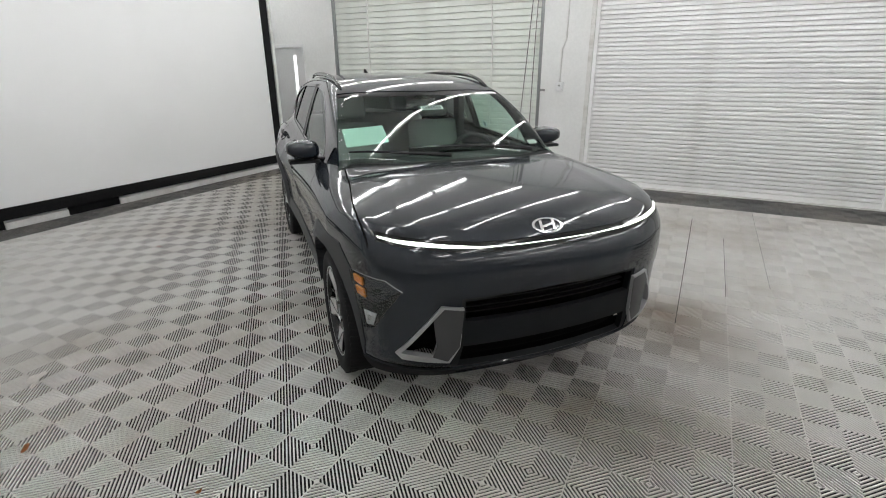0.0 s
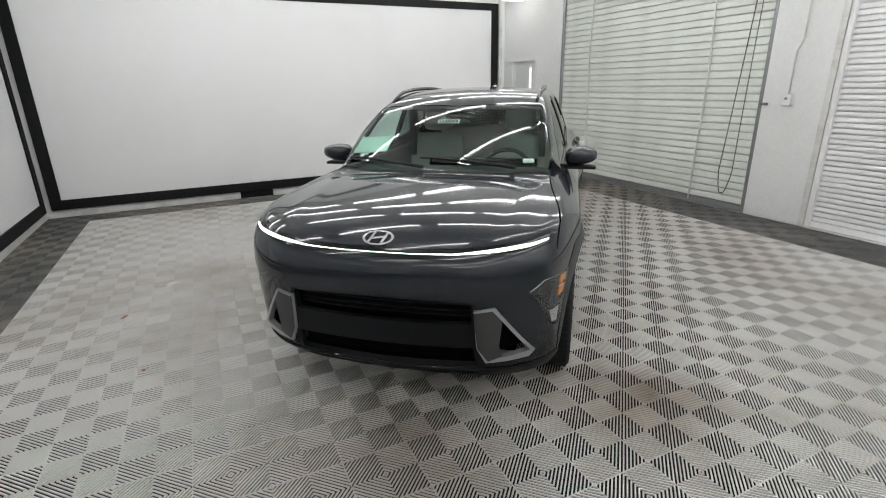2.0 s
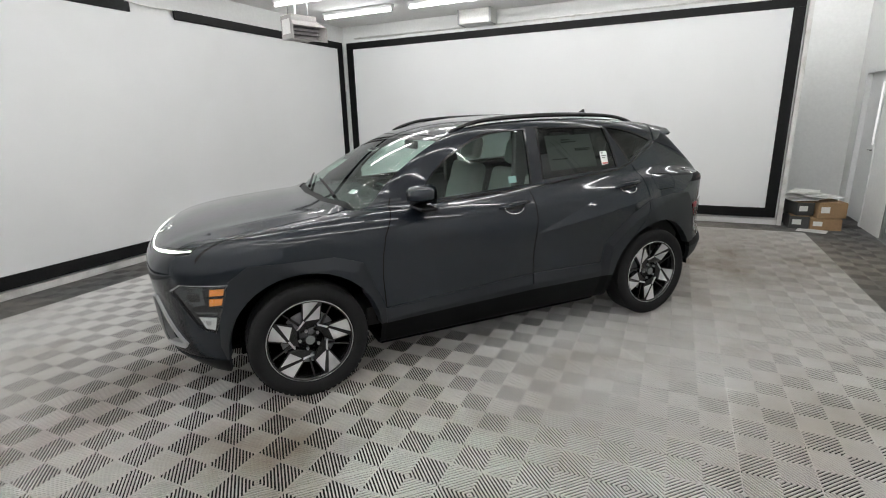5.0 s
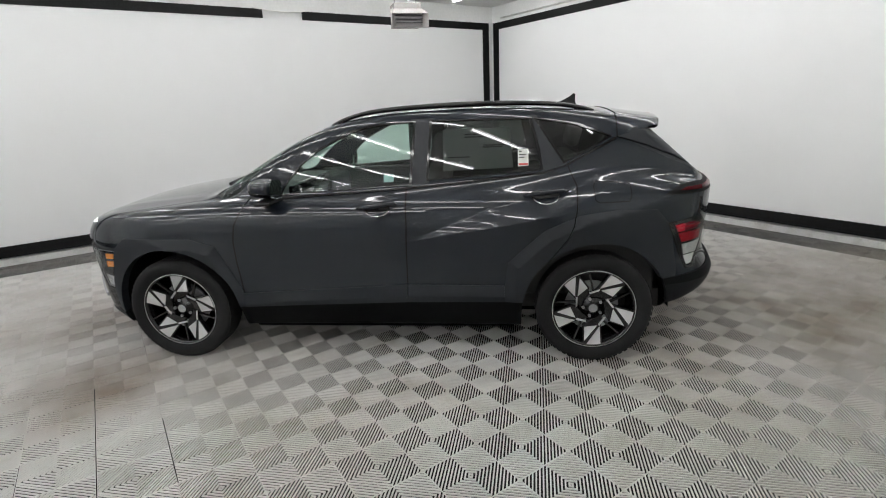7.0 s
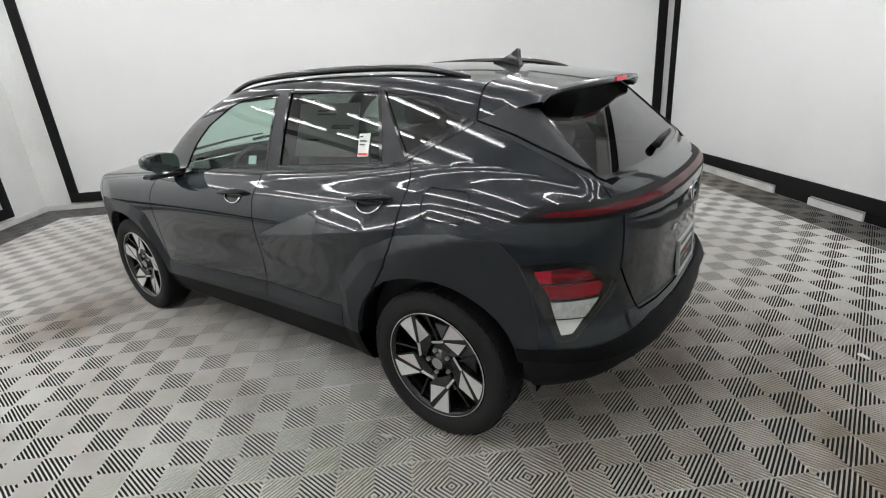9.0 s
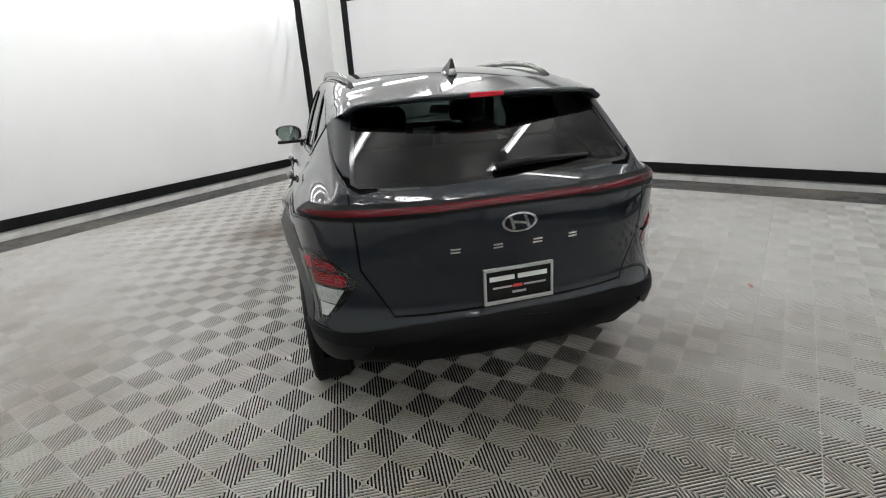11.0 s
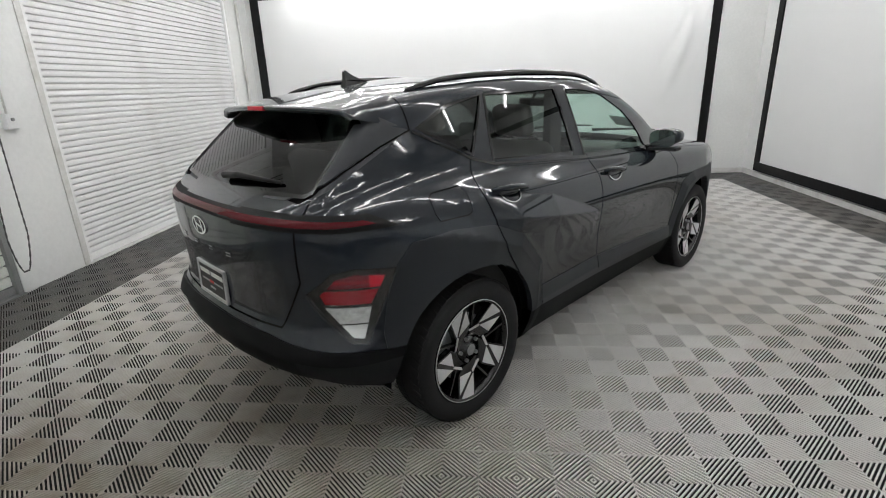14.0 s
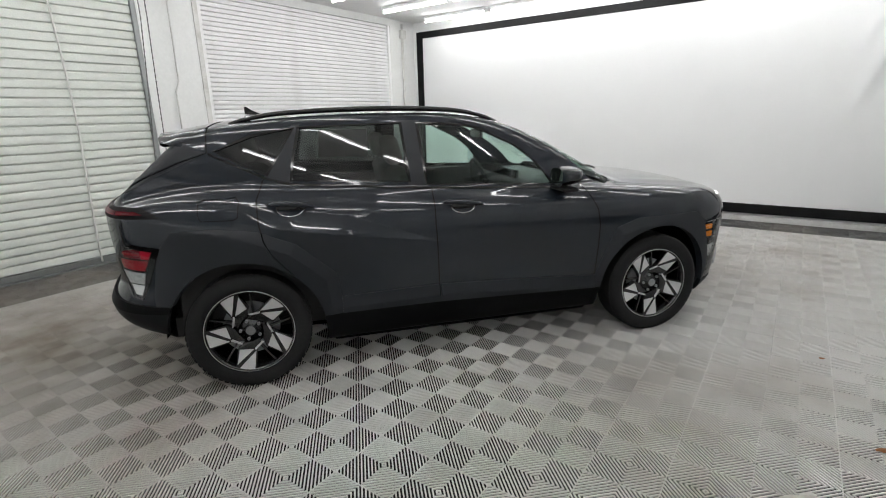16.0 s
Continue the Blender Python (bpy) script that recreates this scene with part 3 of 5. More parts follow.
def skin_mesh(name, faces, mat, lift=0.0, depth=0.008, sides=(1, -1)):
    """One mesh of faces set on the car's form, moved out by lift, with a turned-in edge."""
    keys, pts, polys = {}, [], []
    for f in faces:
        ids = []
        for p in f:
            k = (round(p[0] * 5000), round(p[1] * 5000), round(p[2] * 5000))
            if k not in keys:
                keys[k] = len(pts)
                pts.append(p)
            if not ids or ids[-1] != keys[k]:
                ids.append(keys[k])
        if len(ids) > 2 and ids[0] == ids[-1]:
            ids.pop()
        if len(set(ids)) > 2 and len(set(ids)) == len(ids):
            polys.append(ids)
    p = onto_form(np.array(pts), 2)
    p[:, 0] = np.where(np.array(pts)[:, 0] < 1e-6, 0, p[:, 0])
    g = form_slope(p)
    g /= np.linalg.norm(g, axis=1)[:, None]
    g[:, 0] = np.where(p[:, 0] < 1e-6, 0, g[:, 0])
    top = p + lift * g
    tops, ways = top.tolist(), g.tolist()
    good = []
    for ids in polys:
        area = 0.0
        ax, ay, az = tops[ids[0]]
        nx, ny, nz = ways[ids[0]]
        for i in range(1, len(ids) - 1):
            bx, by, bz = tops[ids[i]]
            cx, cy, cz = tops[ids[i + 1]]
            bx, by, bz, cx, cy, cz = bx - ax, by - ay, bz - az, cx - ax, cy - ay, cz - az
            area += nx * (by * cz - bz * cy) + ny * (bz * cx - bx * cz) + nz * (bx * cy - by * cx)
        good.append(ids if area > 0 else ids[::-1])
    edges = {}
    for ids in good:
        for i, j in zip(ids, ids[1:] + ids[:1]):
            edges[(i, j)] = 1
    rim = [(i, j) for i, j in edges if (j, i) not in edges and not (p[i, 0] < 1e-6 and p[j, 0] < 1e-6)]
    verts, norms, out = [], [], []
    for s in sides:
        n0 = len(verts)
        verts += [(s * q[0], q[1], q[2]) for q in top]
        norms += [(s * q[0], q[1], q[2]) for q in g]
        out += [[n0 + i for i in (ids if s > 0 else ids[::-1])] for ids in good]
    surface = len(out)
    if depth:
        low = top - depth * g
        for s in sides:
            for i, j in rim:
                n0 = len(verts)
                verts += [(s * q[0], q[1], q[2]) for q in (top[i], top[j], low[j], low[i])]
                (ax, ay, az), (bx, by, bz), (nx, ny, nz) = tops[i], tops[j], ways[i]
                bx, by, bz = bx - ax, by - ay, bz - az
                e = (by * nz - bz * ny, bz * nx - bx * nz, bx * ny - by * nx)
                n = max(math.sqrt(e[0] ** 2 + e[1] ** 2 + e[2] ** 2), 1e-9)
                e = (e[0] / n, e[1] / n, e[2] / n)
                norms += [(s * e[0], e[1], e[2])] * 4
                out.append([n0, n0 + 3, n0 + 2, n0 + 1] if s > 0 else [n0, n0 + 1, n0 + 2, n0 + 3])
    me = bpy.data.meshes.new(name)
    me.from_pydata(verts, [], out)
    me.materials.append(mat)
    me.polygons.foreach_set("use_smooth", [True] * len(me.polygons))
    me.normals_split_custom_set_from_vertices(norms)
    return me


CAR = thing("suv", pose(0.175, 0.329, 0, 0, 0, -40.4), "dark grey compact SUV with machined alloy wheels, parked on the tiles", "car")


def car_part(name, faces, mat, lift=0.0, depth=0.008, sides=(1, -1), label="", parent=None):
    ob = new(name, skin_mesh(name, faces, mat, lift, depth, sides))
    ob.parent = parent or CAR
    if label:
        tagged(ob, label)
    return ob


def car_pair(name, faces, mat, lift=0.0, depth=0.008, label="", parents=None):
    return [car_part(name, faces, mat, lift, depth, (s,), label, parents[i] if parents else None) for i, s in enumerate((1, -1))]


def joined(faces):
    """The largest run of faces that hang together, and the rest."""
    root = {}

    def find(k):
        while root.setdefault(k, k) != k:
            k = root[k]
        return k
    keys = [[(round(p[0] * 2000), round(p[1] * 2000), round(p[2] * 2000)) for p in f] for f in faces]
    for ks in keys:
        for k in ks[1:]:
            a, b = find(ks[0]), find(k)
            if a != b:
                root[b] = a
    runs = {}
    for f, ks in zip(faces, keys):
        runs.setdefault(find(ks[0]), []).append(f)
    order = sorted(runs.values(), key=len, reverse=True)
    return order[0], [f for run in order[1:] for f in run]


def inset(ring, d):
    """The outline moved inwards by d, for a clockwise run of points."""
    lines = []
    for (a, b), (c, e) in zip(ring, ring[1:]):
        n = math.hypot(c - a, e - b)
        nx, nz = (e - b) / n, -(c - a) / n
        lines.append(((a + nx * d, b + nz * d), (c - a, e - b)))
    out = [lines[0][0]]
    for ((p0, p1), (d0, d1)), ((q0, q1), (e0, e1)) in zip(lines, lines[1:]):
        k = d0 * e1 - d1 * e0
        t = ((q0 - p0) * e1 - (q1 - p1) * e0) / k if abs(k) > 1e-6 else 1.0
        out.append((p0 + d0 * t, p1 + d1 * t))
    (p0, p1), (d0, d1) = lines[-1]
    return out + [(p0 + d0, p1 + d1)]


rest = base_faces()

# cut the small faces along the pressed folds, so that each fold stays crisp
for line in ([(0.2, 0.785), (1.3, 0.972)], [(0.23, 0.80), (0.725, 0.979), (1.3, 1.077)], inset(FRONT_ARCH, 0.065), inset(REAR_ARCH, 0.065), inset(SILL_LINE, 0.07), FRONT_ARCH, REAR_ARCH, SILL_LINE):
    for outline in strip(line, 0.012):
        piece, rest = carve(rest, "x", outline, 0.3)
        rest = rest + piece

# wheel openings
for yc, r in ((-1.335, 0.43), (1.335, 0.433)):
    ring = [(yc + r * math.cos(a), 0.335 + r * math.sin(a)) for a in [2 * math.pi * k / 40 for k in range(40)]] + [(yc - r, 0.1), (yc + r, 0.1)]
    _, rest = carve(rest, "x", ring, 0.45)

# glass, each pane with a dark edge
SCREEN = [(-0.01, -0.425), (0.3, -0.41), (0.5, -0.375), (0.60, -0.345), (0.745, -0.985), (0.4, -1.075), (-0.01, -1.105)]
FRONT_PANE = [(-0.585, 1.074), (0.235, 1.118), (0.260, 1.472), (0.118, 1.466), (-0.04, 1.449), (-0.135, 1.422), (-0.34, 1.325), (-0.455, 1.238), (-0.53, 1.155)]
REAR_PANE = [(0.352, 1.141), (1.02, 1.181), (1.0, 1.30), (0.957, 1.464), (0.374, 1.475)]
SMALL_PANE = [(0.998, 1.463), (1.10, 1.447), (1.227, 1.421), (1.42, 1.353), (1.29, 1.285), (1.157, 1.222)]
BACK_PANE = [(-0.01, 1.44), (0.40, 1.432), (0.515, 1.41), (0.548, 1.37), (0.578, 1.26), (0.60, 1.163), (0.575, 1.148), (0.3, 1.140), (-0.01, 1.137)]


def grown(outline, d):
    cx, cz = sum(q[0] for q in outline) / len(outline), sum(q[1] for q in outline) / len(outline)
    out = []
    for a, b in outline:
        n = math.hypot(a - cx, b - cz)
        out.append((a + (a - cx) / n * d, b + (b - cz) / n * d))
    return out


glass, rest = carve(rest, "z", SCREEN, 1.05)
band, glass = carve(glass, "z", [(-0.01, -0.425), (0.3, -0.41), (0.5, -0.375), (0.60, -0.345), (0.605, -0.39), (0.3, -0.46), (-0.01, -0.475)], 1.05)
car_part("windscreen", glass, CLEAR_GLASS, -0.003, 0.004, label="clear tinted windscreen")
car_part("windscreen_band", band, GLOSS_BLACK, -0.003, 0.004)
panes = {}
for name, outline, mat, label in (("front_window", FRONT_PANE, CLEAR_GLASS, "clear tinted side window"), ("rear_window", REAR_PANE, PRIVACY_GLASS, "dark privacy side window"), ("quarter_window", SMALL_PANE, REAR_GLASS, "small dark quarter window")):
    inner, rest = carve(rest, "x", outline, 0.3)
    edge, rest = carve(rest, "x", grown(outline, 0.016), 0.3)
    panes[name] = car_pair(name, inner, mat, -0.006, 0.003, label)
    car_pair("window_trim", edge, GLOSS_BLACK, 0.001, 0.01)
pillar, rest = carve(rest, "x", [(0.235, 1.105), (0.355, 1.12), (0.39, 1.492), (0.245, 1.492)], 0.3)
car_pair("door_pillar", pillar, CLAD, -0.001, 0.006)
pillar, rest = carve(rest, "x", [(0.955, 1.485), (1.02, 1.165), (1.175, 1.205), (1.0, 1.485)], 0.3)
car_pair("door_pillar", pillar, CLAD, -0.001, 0.006)
belt = []
for outline in strip([(-0.60, 1.052), (0.24, 1.095), (1.03, 1.158), (1.165, 1.196), (1.30, 1.262), (1.455, 1.338)], 0.012):
    piece, rest = carve(rest, "x", outline, 0.3)
    belt += piece
car_pair("belt_trim", belt, GLOSS_BLACK, 0.004, 0.01, "thin gloss black strip under the side windows")
glass, rest = carve(rest, "y", BACK_PANE, 1.2)
car_part("rear_windscreen", glass, REAR_GLASS, -0.004, 0.004, label="dark tinted rear windscreen")
edge, rest = carve(rest, "y", grown(BACK_PANE, 0.02), 1.2)
car_part("rear_screen_trim", edge, GLOSS_BLACK, -0.002, 0.006)
cowl, rest = carve(rest, "z", [(-0.01, -1.15), (0.4, -1.12), (0.68, -1.045), (0.74, -0.99), (0.4, -1.07), (-0.01, -1.10)], 0.98)
car_part("cowl", cowl, BLACK_PLASTIC, -0.012, 0.02)

# lamps
LAMP = [(-2.012, 0.712), (-1.96, 0.754), (-1.722, 0.745), (-1.774, 0.586), (-1.807, 0.476), (-1.884, 0.498), (-1.92, 0.583)]
lamp, rest = carve(rest, "x", LAMP, 0.5)
headlights = car_pair("headlight", lamp, GLOSS_BLACK, -0.012, 0.0, "angular dark headlight with amber reflectors")
car_pair("lens", lamp, LENS, 0.002, 0.004, "", headlights)
for outline, mat, lift, name in (([(-1.818, 0.722), (-1.746, 0.722), (-1.754, 0.689), (-1.822, 0.687)], AMBER, -0.004, "amber_reflector"), ([(-1.825, 0.669), (-1.758, 0.669), (-1.768, 0.634), (-1.829, 0.630)], AMBER, -0.004, "amber_reflector"),
                                 ([(-1.89, 0.568), (-1.803, 0.562), (-1.818, 0.492), (-1.862, 0.502)], LAMP_GREY, -0.009, "fog_reflector"), ([(-1.862, 0.55), (-1.83, 0.548), (-1.834, 0.52), (-1.856, 0.522)], CHROME, -0.006, "bulb_shield"), ([(-1.90, 0.60), (-1.795, 0.592), (-1.797, 0.584), (-1.897, 0.591)], HEAD_GREY, -0.005, "divider"), ([(-1.995, 0.708), (-1.955, 0.738), (-1.856, 0.738), (-1.85, 0.64), (-1.905, 0.628), (-1.955, 0.665)], HEAD_GREY, -0.007, "reflector_bowl"), ([(-1.935, 0.70), (-1.87, 0.705), (-1.87, 0.662), (-1.92, 0.655)], GLOSS_BLACK, -0.004, "projector"), ([(-2.012, 0.712), (-1.96, 0.754), (-1.955, 0.7505), (-2.008, 0.7085)], LAMP_GREY, -0.001, "bright_edge"), ([(-1.96, 0.754), (-1.722, 0.745), (-1.723, 0.7415), (-1.957, 0.7505)], LAMP_GREY, -0.001, "bright_edge")):
    piece, _ = carve(lamp, "x", outline, 0.5)
    car_pair(name, piece, mat, lift, 0.01, "", headlights)
RED = [(1.772, 0.848), (1.883, 0.866), (1.942, 0.853), (1.985, 0.781), (1.972, 0.742), (1.828, 0.735), (1.803, 0.782)]
WHITE = [(1.832, 0.726), (1.966, 0.732), (1.904, 0.608), (1.870, 0.602), (1.85, 0.65)]
frame_, rest = carve(rest, "x", [(1.728, 0.866), (1.883, 0.887), (1.95, 0.872), (2.008, 0.785), (1.99, 0.73), (1.915, 0.588), (1.86, 0.578), (1.82, 0.65)], 0.4)
tails = car_pair("tail_light", frame_, GLOSS_BLACK, -0.003, 0.01, "angular tail light, red over clear")
def shrunk(outline, k):
    cy, cz = sum(q[0] for q in outline) / len(outline), sum(q[1] for q in outline) / len(outline)
    return [(cy + k * (a - cy), cz + k * (b - cz)) for a, b in outline]


red, _ = carve(frame_, "x", shrunk(RED, 0.93), 0.4)
upper_red, lower_red = carve(red, "x", [(1.7, 0.80), (2.05, 0.812), (2.05, 0.95), (1.7, 0.95)], 0.4)
bright_red, upper_red = carve(upper_red, "x", [(1.7, 0.7), (1.835, 0.7), (1.835, 0.95), (1.7, 0.95)], 0.4)
divider, _ = carve(frame_, "x", [(1.79, 0.799), (2.0, 0.808), (2.0, 0.815), (1.79, 0.806)], 0.4)
car_pair("divider", divider, GLOSS_BLACK, 0.008, 0.01, "", tails)
mid_bar, upper_red = carve(upper_red, "x", [(1.83, 0.826), (2.0, 0.834), (2.0, 0.846), (1.83, 0.838)], 0.4)
car_pair("bright_lens", mid_bar, RED_LENS, 0.006, 0.01, "", tails)
car_pair("red_lens", upper_red, DEEP_RED, 0.004, 0.01, "", tails)
car_pair("red_lens", lower_red, RED_LENS, 0.0, 0.01, "", tails)
car_pair("bright_lens", bright_red, BRIGHT_RED, 0.007, 0.012, "", tails)
white, _ = carve(frame_, "x", WHITE, 0.4)
car_pair("lens", frame_, LENS, 0.013, 0.004, "", tails)
low_white, white = carve(white, "x", [(1.8, 0.5), (2.0, 0.5), (2.0, 0.662), (1.8, 0.654)], 0.4)
_, white = carve(white, "x", [(1.8, 0.6), (2.0, 0.6), (2.0, 0.669), (1.8, 0.661)], 0.4)
car_pair("clear_lens", white, LAMP_GREY, 0.003, 0.01, "", tails)
car_pair("clear_lens", low_white, LAMP_WHITE, 0.0, 0.01, "", tails)
wing, rest = carve(rest, "x", [(1.70, 1.026), (1.80, 1.080), (2.0, 1.086), (2.2, 1.088), (2.2, 1.034), (1.955, 1.026)], 0.3)
inner, shell = carve(wing, "x", [(1.79, 1.046), (1.83, 1.061), (2.0, 1.068), (2.2, 1.071), (2.2, 1.052), (1.955, 1.044)], 0.3)
bar, rest = carve(rest, "y", [(-0.01, 1.083), (0.5, 1.081), (0.72, 1.076), (0.72, 1.033), (0.5, 1.040), (-0.01, 1.044)], 1.5)
bar_in, bar_out = carve(bar, "y", [(-0.01, 1.073), (0.5, 1.071), (0.72, 1.066), (0.72, 1.045), (0.5, 1.052), (-0.01, 1.055)], 1.5)
car_part("light_bar_surround", shell + bar_out, VALANCE, 0.002, 0.008)
car_part("rear_light_bar", inner + bar_in, DARK_RED, 0.004, 0.008, label="dark red full-width rear light bar")

# the thin light across the nose
NOSE_LINE = [(-0.02, 0.888), (0.18, 0.888), (0.36, 0.891), (0.49, 0.901), (0.6, 0.911), (0.69, 0.918), (0.755, 0.927)]
dark = []
for outline in strip(NOSE_LINE, 0.034):
    piece, rest = carve(rest, "y", outline, -3, -1.7)
    dark += piece
lit = []
for (a, wa), (b, wb) in zip(zip(NOSE_LINE, (0.0010, 0.0013, 0.0035, 0.009, 0.012, 0.010, 0.005)), list(zip(NOSE_LINE, (0.0010, 0.0013, 0.0035, 0.009, 0.012, 0.010, 0.005)))[1:]):
    piece, dark = carve(dark, "y", [(a[0], a[1] - wa / 2), (b[0], b[1] - wb / 2), (b[0], b[1] + wb / 2), (a[0], a[1] + wa / 2)], -3, -1.7)
    lit += piece
nose_light = car_part("nose_light", dark, GLOSS_BLACK, -0.002, 0.01, label="thin white light across the nose, lit")
car_part("light_strip", lit, DRL, 0.002, 0.006, parent=nose_light, label="glowing white strip")

# lower front: dark middle, two slots, silver corner pieces, lip
BEZEL = [(0.452, 0.64), (0.545, 0.655), (0.715, 0.406), (0.69, 0.375), (0.5, 0.362), (0.462, 0.45)]
HOLE = [(0.574, 0.588), (0.694, 0.409), (0.574, 0.394), (0.560, 0.46)]
bezel, rest = carve(rest, "y", BEZEL, -3, -1.6)
hole, bezel = carve(bezel, "y", HOLE, -3, -1.6)
middle, rest = carve(rest, "y", [(-0.01, 0.692), (0.46, 0.682), (0.465, 0.45), (0.49, 0.31), (-0.01, 0.298)], -3, -1.6)
slot_a, middle = carve(middle, "y", [(-0.01, 0.685), (0.445, 0.668), (0.44, 0.565), (-0.01, 0.56)], -3, -1.6)
slot_b, middle = carve(middle, "y", [(-0.01, 0.436), (0.445, 0.437), (0.46, 0.318), (-0.01, 0.302)], -3, -1.6)
grille = car_part("grille", middle, GRILLE, -0.004, 0.03, label="dark lower grille with two wide slots")
# sunk near-black sheets stand in for the shade inside the slots
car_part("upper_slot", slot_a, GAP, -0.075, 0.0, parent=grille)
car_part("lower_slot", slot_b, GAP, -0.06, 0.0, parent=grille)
mesh_bar = []
for z in (0.585, 0.61, 0.64):
    piece, _ = carve(slot_a, "y", [(-0.01, z), (0.44, z), (0.44, z + 0.005), (-0.01, z + 0.005)], -3, -1.6)
    mesh_bar += piece
car_part("grille_bar", mesh_bar, BLACK_PLASTIC, -0.045, 0.02, parent=grille)
corner = car_pair("corner_trim", bezel, SATIN_SILVER, 0.014, 0.03, "satin silver three-cornered bumper trim")
# the duct's inner shade is a near-black sheet
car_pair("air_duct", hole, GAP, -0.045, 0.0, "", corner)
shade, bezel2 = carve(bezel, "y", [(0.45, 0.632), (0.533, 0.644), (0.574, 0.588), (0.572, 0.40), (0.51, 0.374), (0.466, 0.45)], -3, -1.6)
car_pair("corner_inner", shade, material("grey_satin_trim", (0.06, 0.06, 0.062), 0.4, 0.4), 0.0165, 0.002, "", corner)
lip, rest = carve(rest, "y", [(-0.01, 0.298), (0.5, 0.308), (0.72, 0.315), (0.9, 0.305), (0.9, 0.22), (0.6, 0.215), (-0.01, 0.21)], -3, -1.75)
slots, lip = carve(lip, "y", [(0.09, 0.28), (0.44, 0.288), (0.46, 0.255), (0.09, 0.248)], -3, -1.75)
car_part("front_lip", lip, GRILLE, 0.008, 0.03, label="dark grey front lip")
# a near-black sheet again for the shade in the lip's slots
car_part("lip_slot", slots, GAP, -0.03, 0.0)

# rear lower bumper
low, rest = carve(rest, "y", [(-0.01, 0.604), (0.45, 0.596), (0.62, 0.575), (0.80, 0.553), (0.95, 0.51), (0.95, 0.1), (-0.01, 0.1)], 1.70)
ledge, low = carve(low, "y", [(-0.01, 0.582), (0.45, 0.573), (0.62, 0.545), (0.80, 0.527), (0.95, 0.487), (0.95, 0.65), (-0.01, 0.65)], 1.7)
skirt, low = carve(low, "y", [(0.62, 0.60), (0.95, 0.60), (0.95, 0.36), (0.80, 0.37), (0.70, 0.44), (0.62, 0.50)], 1.62)
car_part("rear_valance", low, VALANCE, -0.012, 0.0, label="black lower rear bumper")
car_part("bumper_ledge", ledge, VALANCE, 0.010, 0.03)
car_pair("bumper_corner", skirt, GRILLE, 0.006, 0.03, "dark satin lower bumper corner")

# satin cladding round the wheels and along the sill
def arch_clad(yc, outer):
    got, left = [], rest
    for outline in outer:
        piece, left = carve(left, "x", outline, 0.4)
        got += piece
    return got, left


front_clad, rest = arch_clad(-1.335, [[(-1.80, 0.40), (-1.775, 0.72), (-1.62, 0.835), (-1.158, 0.83), (-1.0, 0.776), (-0.95, 0.66), (-0.87, 0.465), (-0.87, 0.15), (-1.335, 0.12), (-1.75, 0.2)]])
rear_clad, rest = arch_clad(1.335, [[(0.80, 0.50), (0.82, 0.65), (1.03, 0.85), (1.22, 0.93), (1.455, 0.957), (1.66, 0.95), (1.75, 0.85), (1.80, 0.6), (1.78, 0.15), (0.80, 0.15)]])
sill, rest = arch_clad(0, [[(-0.9, 0.455), (0.2, 0.508), (0.82, 0.50), (0.82, 0.1), (-0.9, 0.1)]])

# shut lines, sunk and dark
SHUTS = [("x", [(-0.76, 1.10), (-0.815, 0.985), (-0.853, 0.91), (-0.874, 0.8), (-0.878, 0.66), (-0.866, 0.465)], 0.3),
         ("x", [(0.215, 1.115), (0.221, 0.89), (0.208, 0.7), (0.203, 0.5), (0.2, 0.43)], 0.3),
         ("x", [(1.172, 1.207), (1.2, 1.135), (1.219, 1.088), (1.213, 0.97), (1.195, 0.877), (1.16, 0.8), (1.10, 0.72), (1.05, 0.66)], 0.3),
         ("x", [(1.325, 1.108), (1.49, 1.103), (1.515, 1.09), (1.52, 1.03), (1.505, 1.0), (1.34, 0.996), (1.318, 1.01), (1.31, 1.085), (1.325, 1.108)], 0.3)]
SHUTS += [("x", [(1.464, 1.53), (1.466, 1.345)], 0.4),
          ("z", [(0.70, -0.95), (0.735, -1.26), (0.785, -1.55), (0.80, -1.72), (0.795, -1.86)], 0.85),
          ("z", [(-0.01, 1.46), (0.35, 1.465), (0.535, 1.485)], 1.3),
          ("y", [(0.635, 1.12), (0.632, 1.05), (0.625, 0.83), (0.515, 0.628), (0.3, 0.628), (-0.01, 0.632)], 1.7),
          ("x", [(1.47, 1.345), (1.62, 1.297), (1.80, 1.222), (1.90, 1.168), (1.965, 1.122)], 0.4)]
for axis, line, low_ in SHUTS:
    seal = []
    for outline in strip(line, 0.0045 if line[0] == line[-1] else 0.0075):
        piece, rest = carve(rest, axis, outline, low_)
        seal += piece
        if axis == "x":
            piece, rear_clad = carve(rear_clad, axis, outline, low_)
            seal += piece
            piece, sill = carve(sill, axis, outline, low_)
            seal += piece
    if line[0][0] < 0 and axis != "x":
        car_part("panel_gap", seal, GAP, -0.006, 0.0)
    else:
        car_pair("panel_gap", seal, GAP, -0.006, 0.0)

foot, rear_clad = carve(rear_clad, "x", [(1.55, 0.1), (1.95, 0.1), (1.95, 0.36), (1.55, 0.33)], 0.3)
tail_end, rear_clad = carve(rear_clad, "x", [(0.7, 0.1), (1.0, 0.1), (1.0, 0.395), (0.7, 0.398)], 0.3)
nose_end, front_clad = carve(front_clad, "x", [(-1.05, 0.1), (-0.8, 0.1), (-0.8, 0.37), (-1.05, 0.362)], 0.3)
front_clad, scraps_a = joined(front_clad)
rear_clad, scraps_b = joined(rear_clad)
door_clad, scraps_b = joined(scraps_b)
car_pair("door_cladding", door_clad, CLAD, 0.003, 0.03, "satin grey cladding on the rear door")
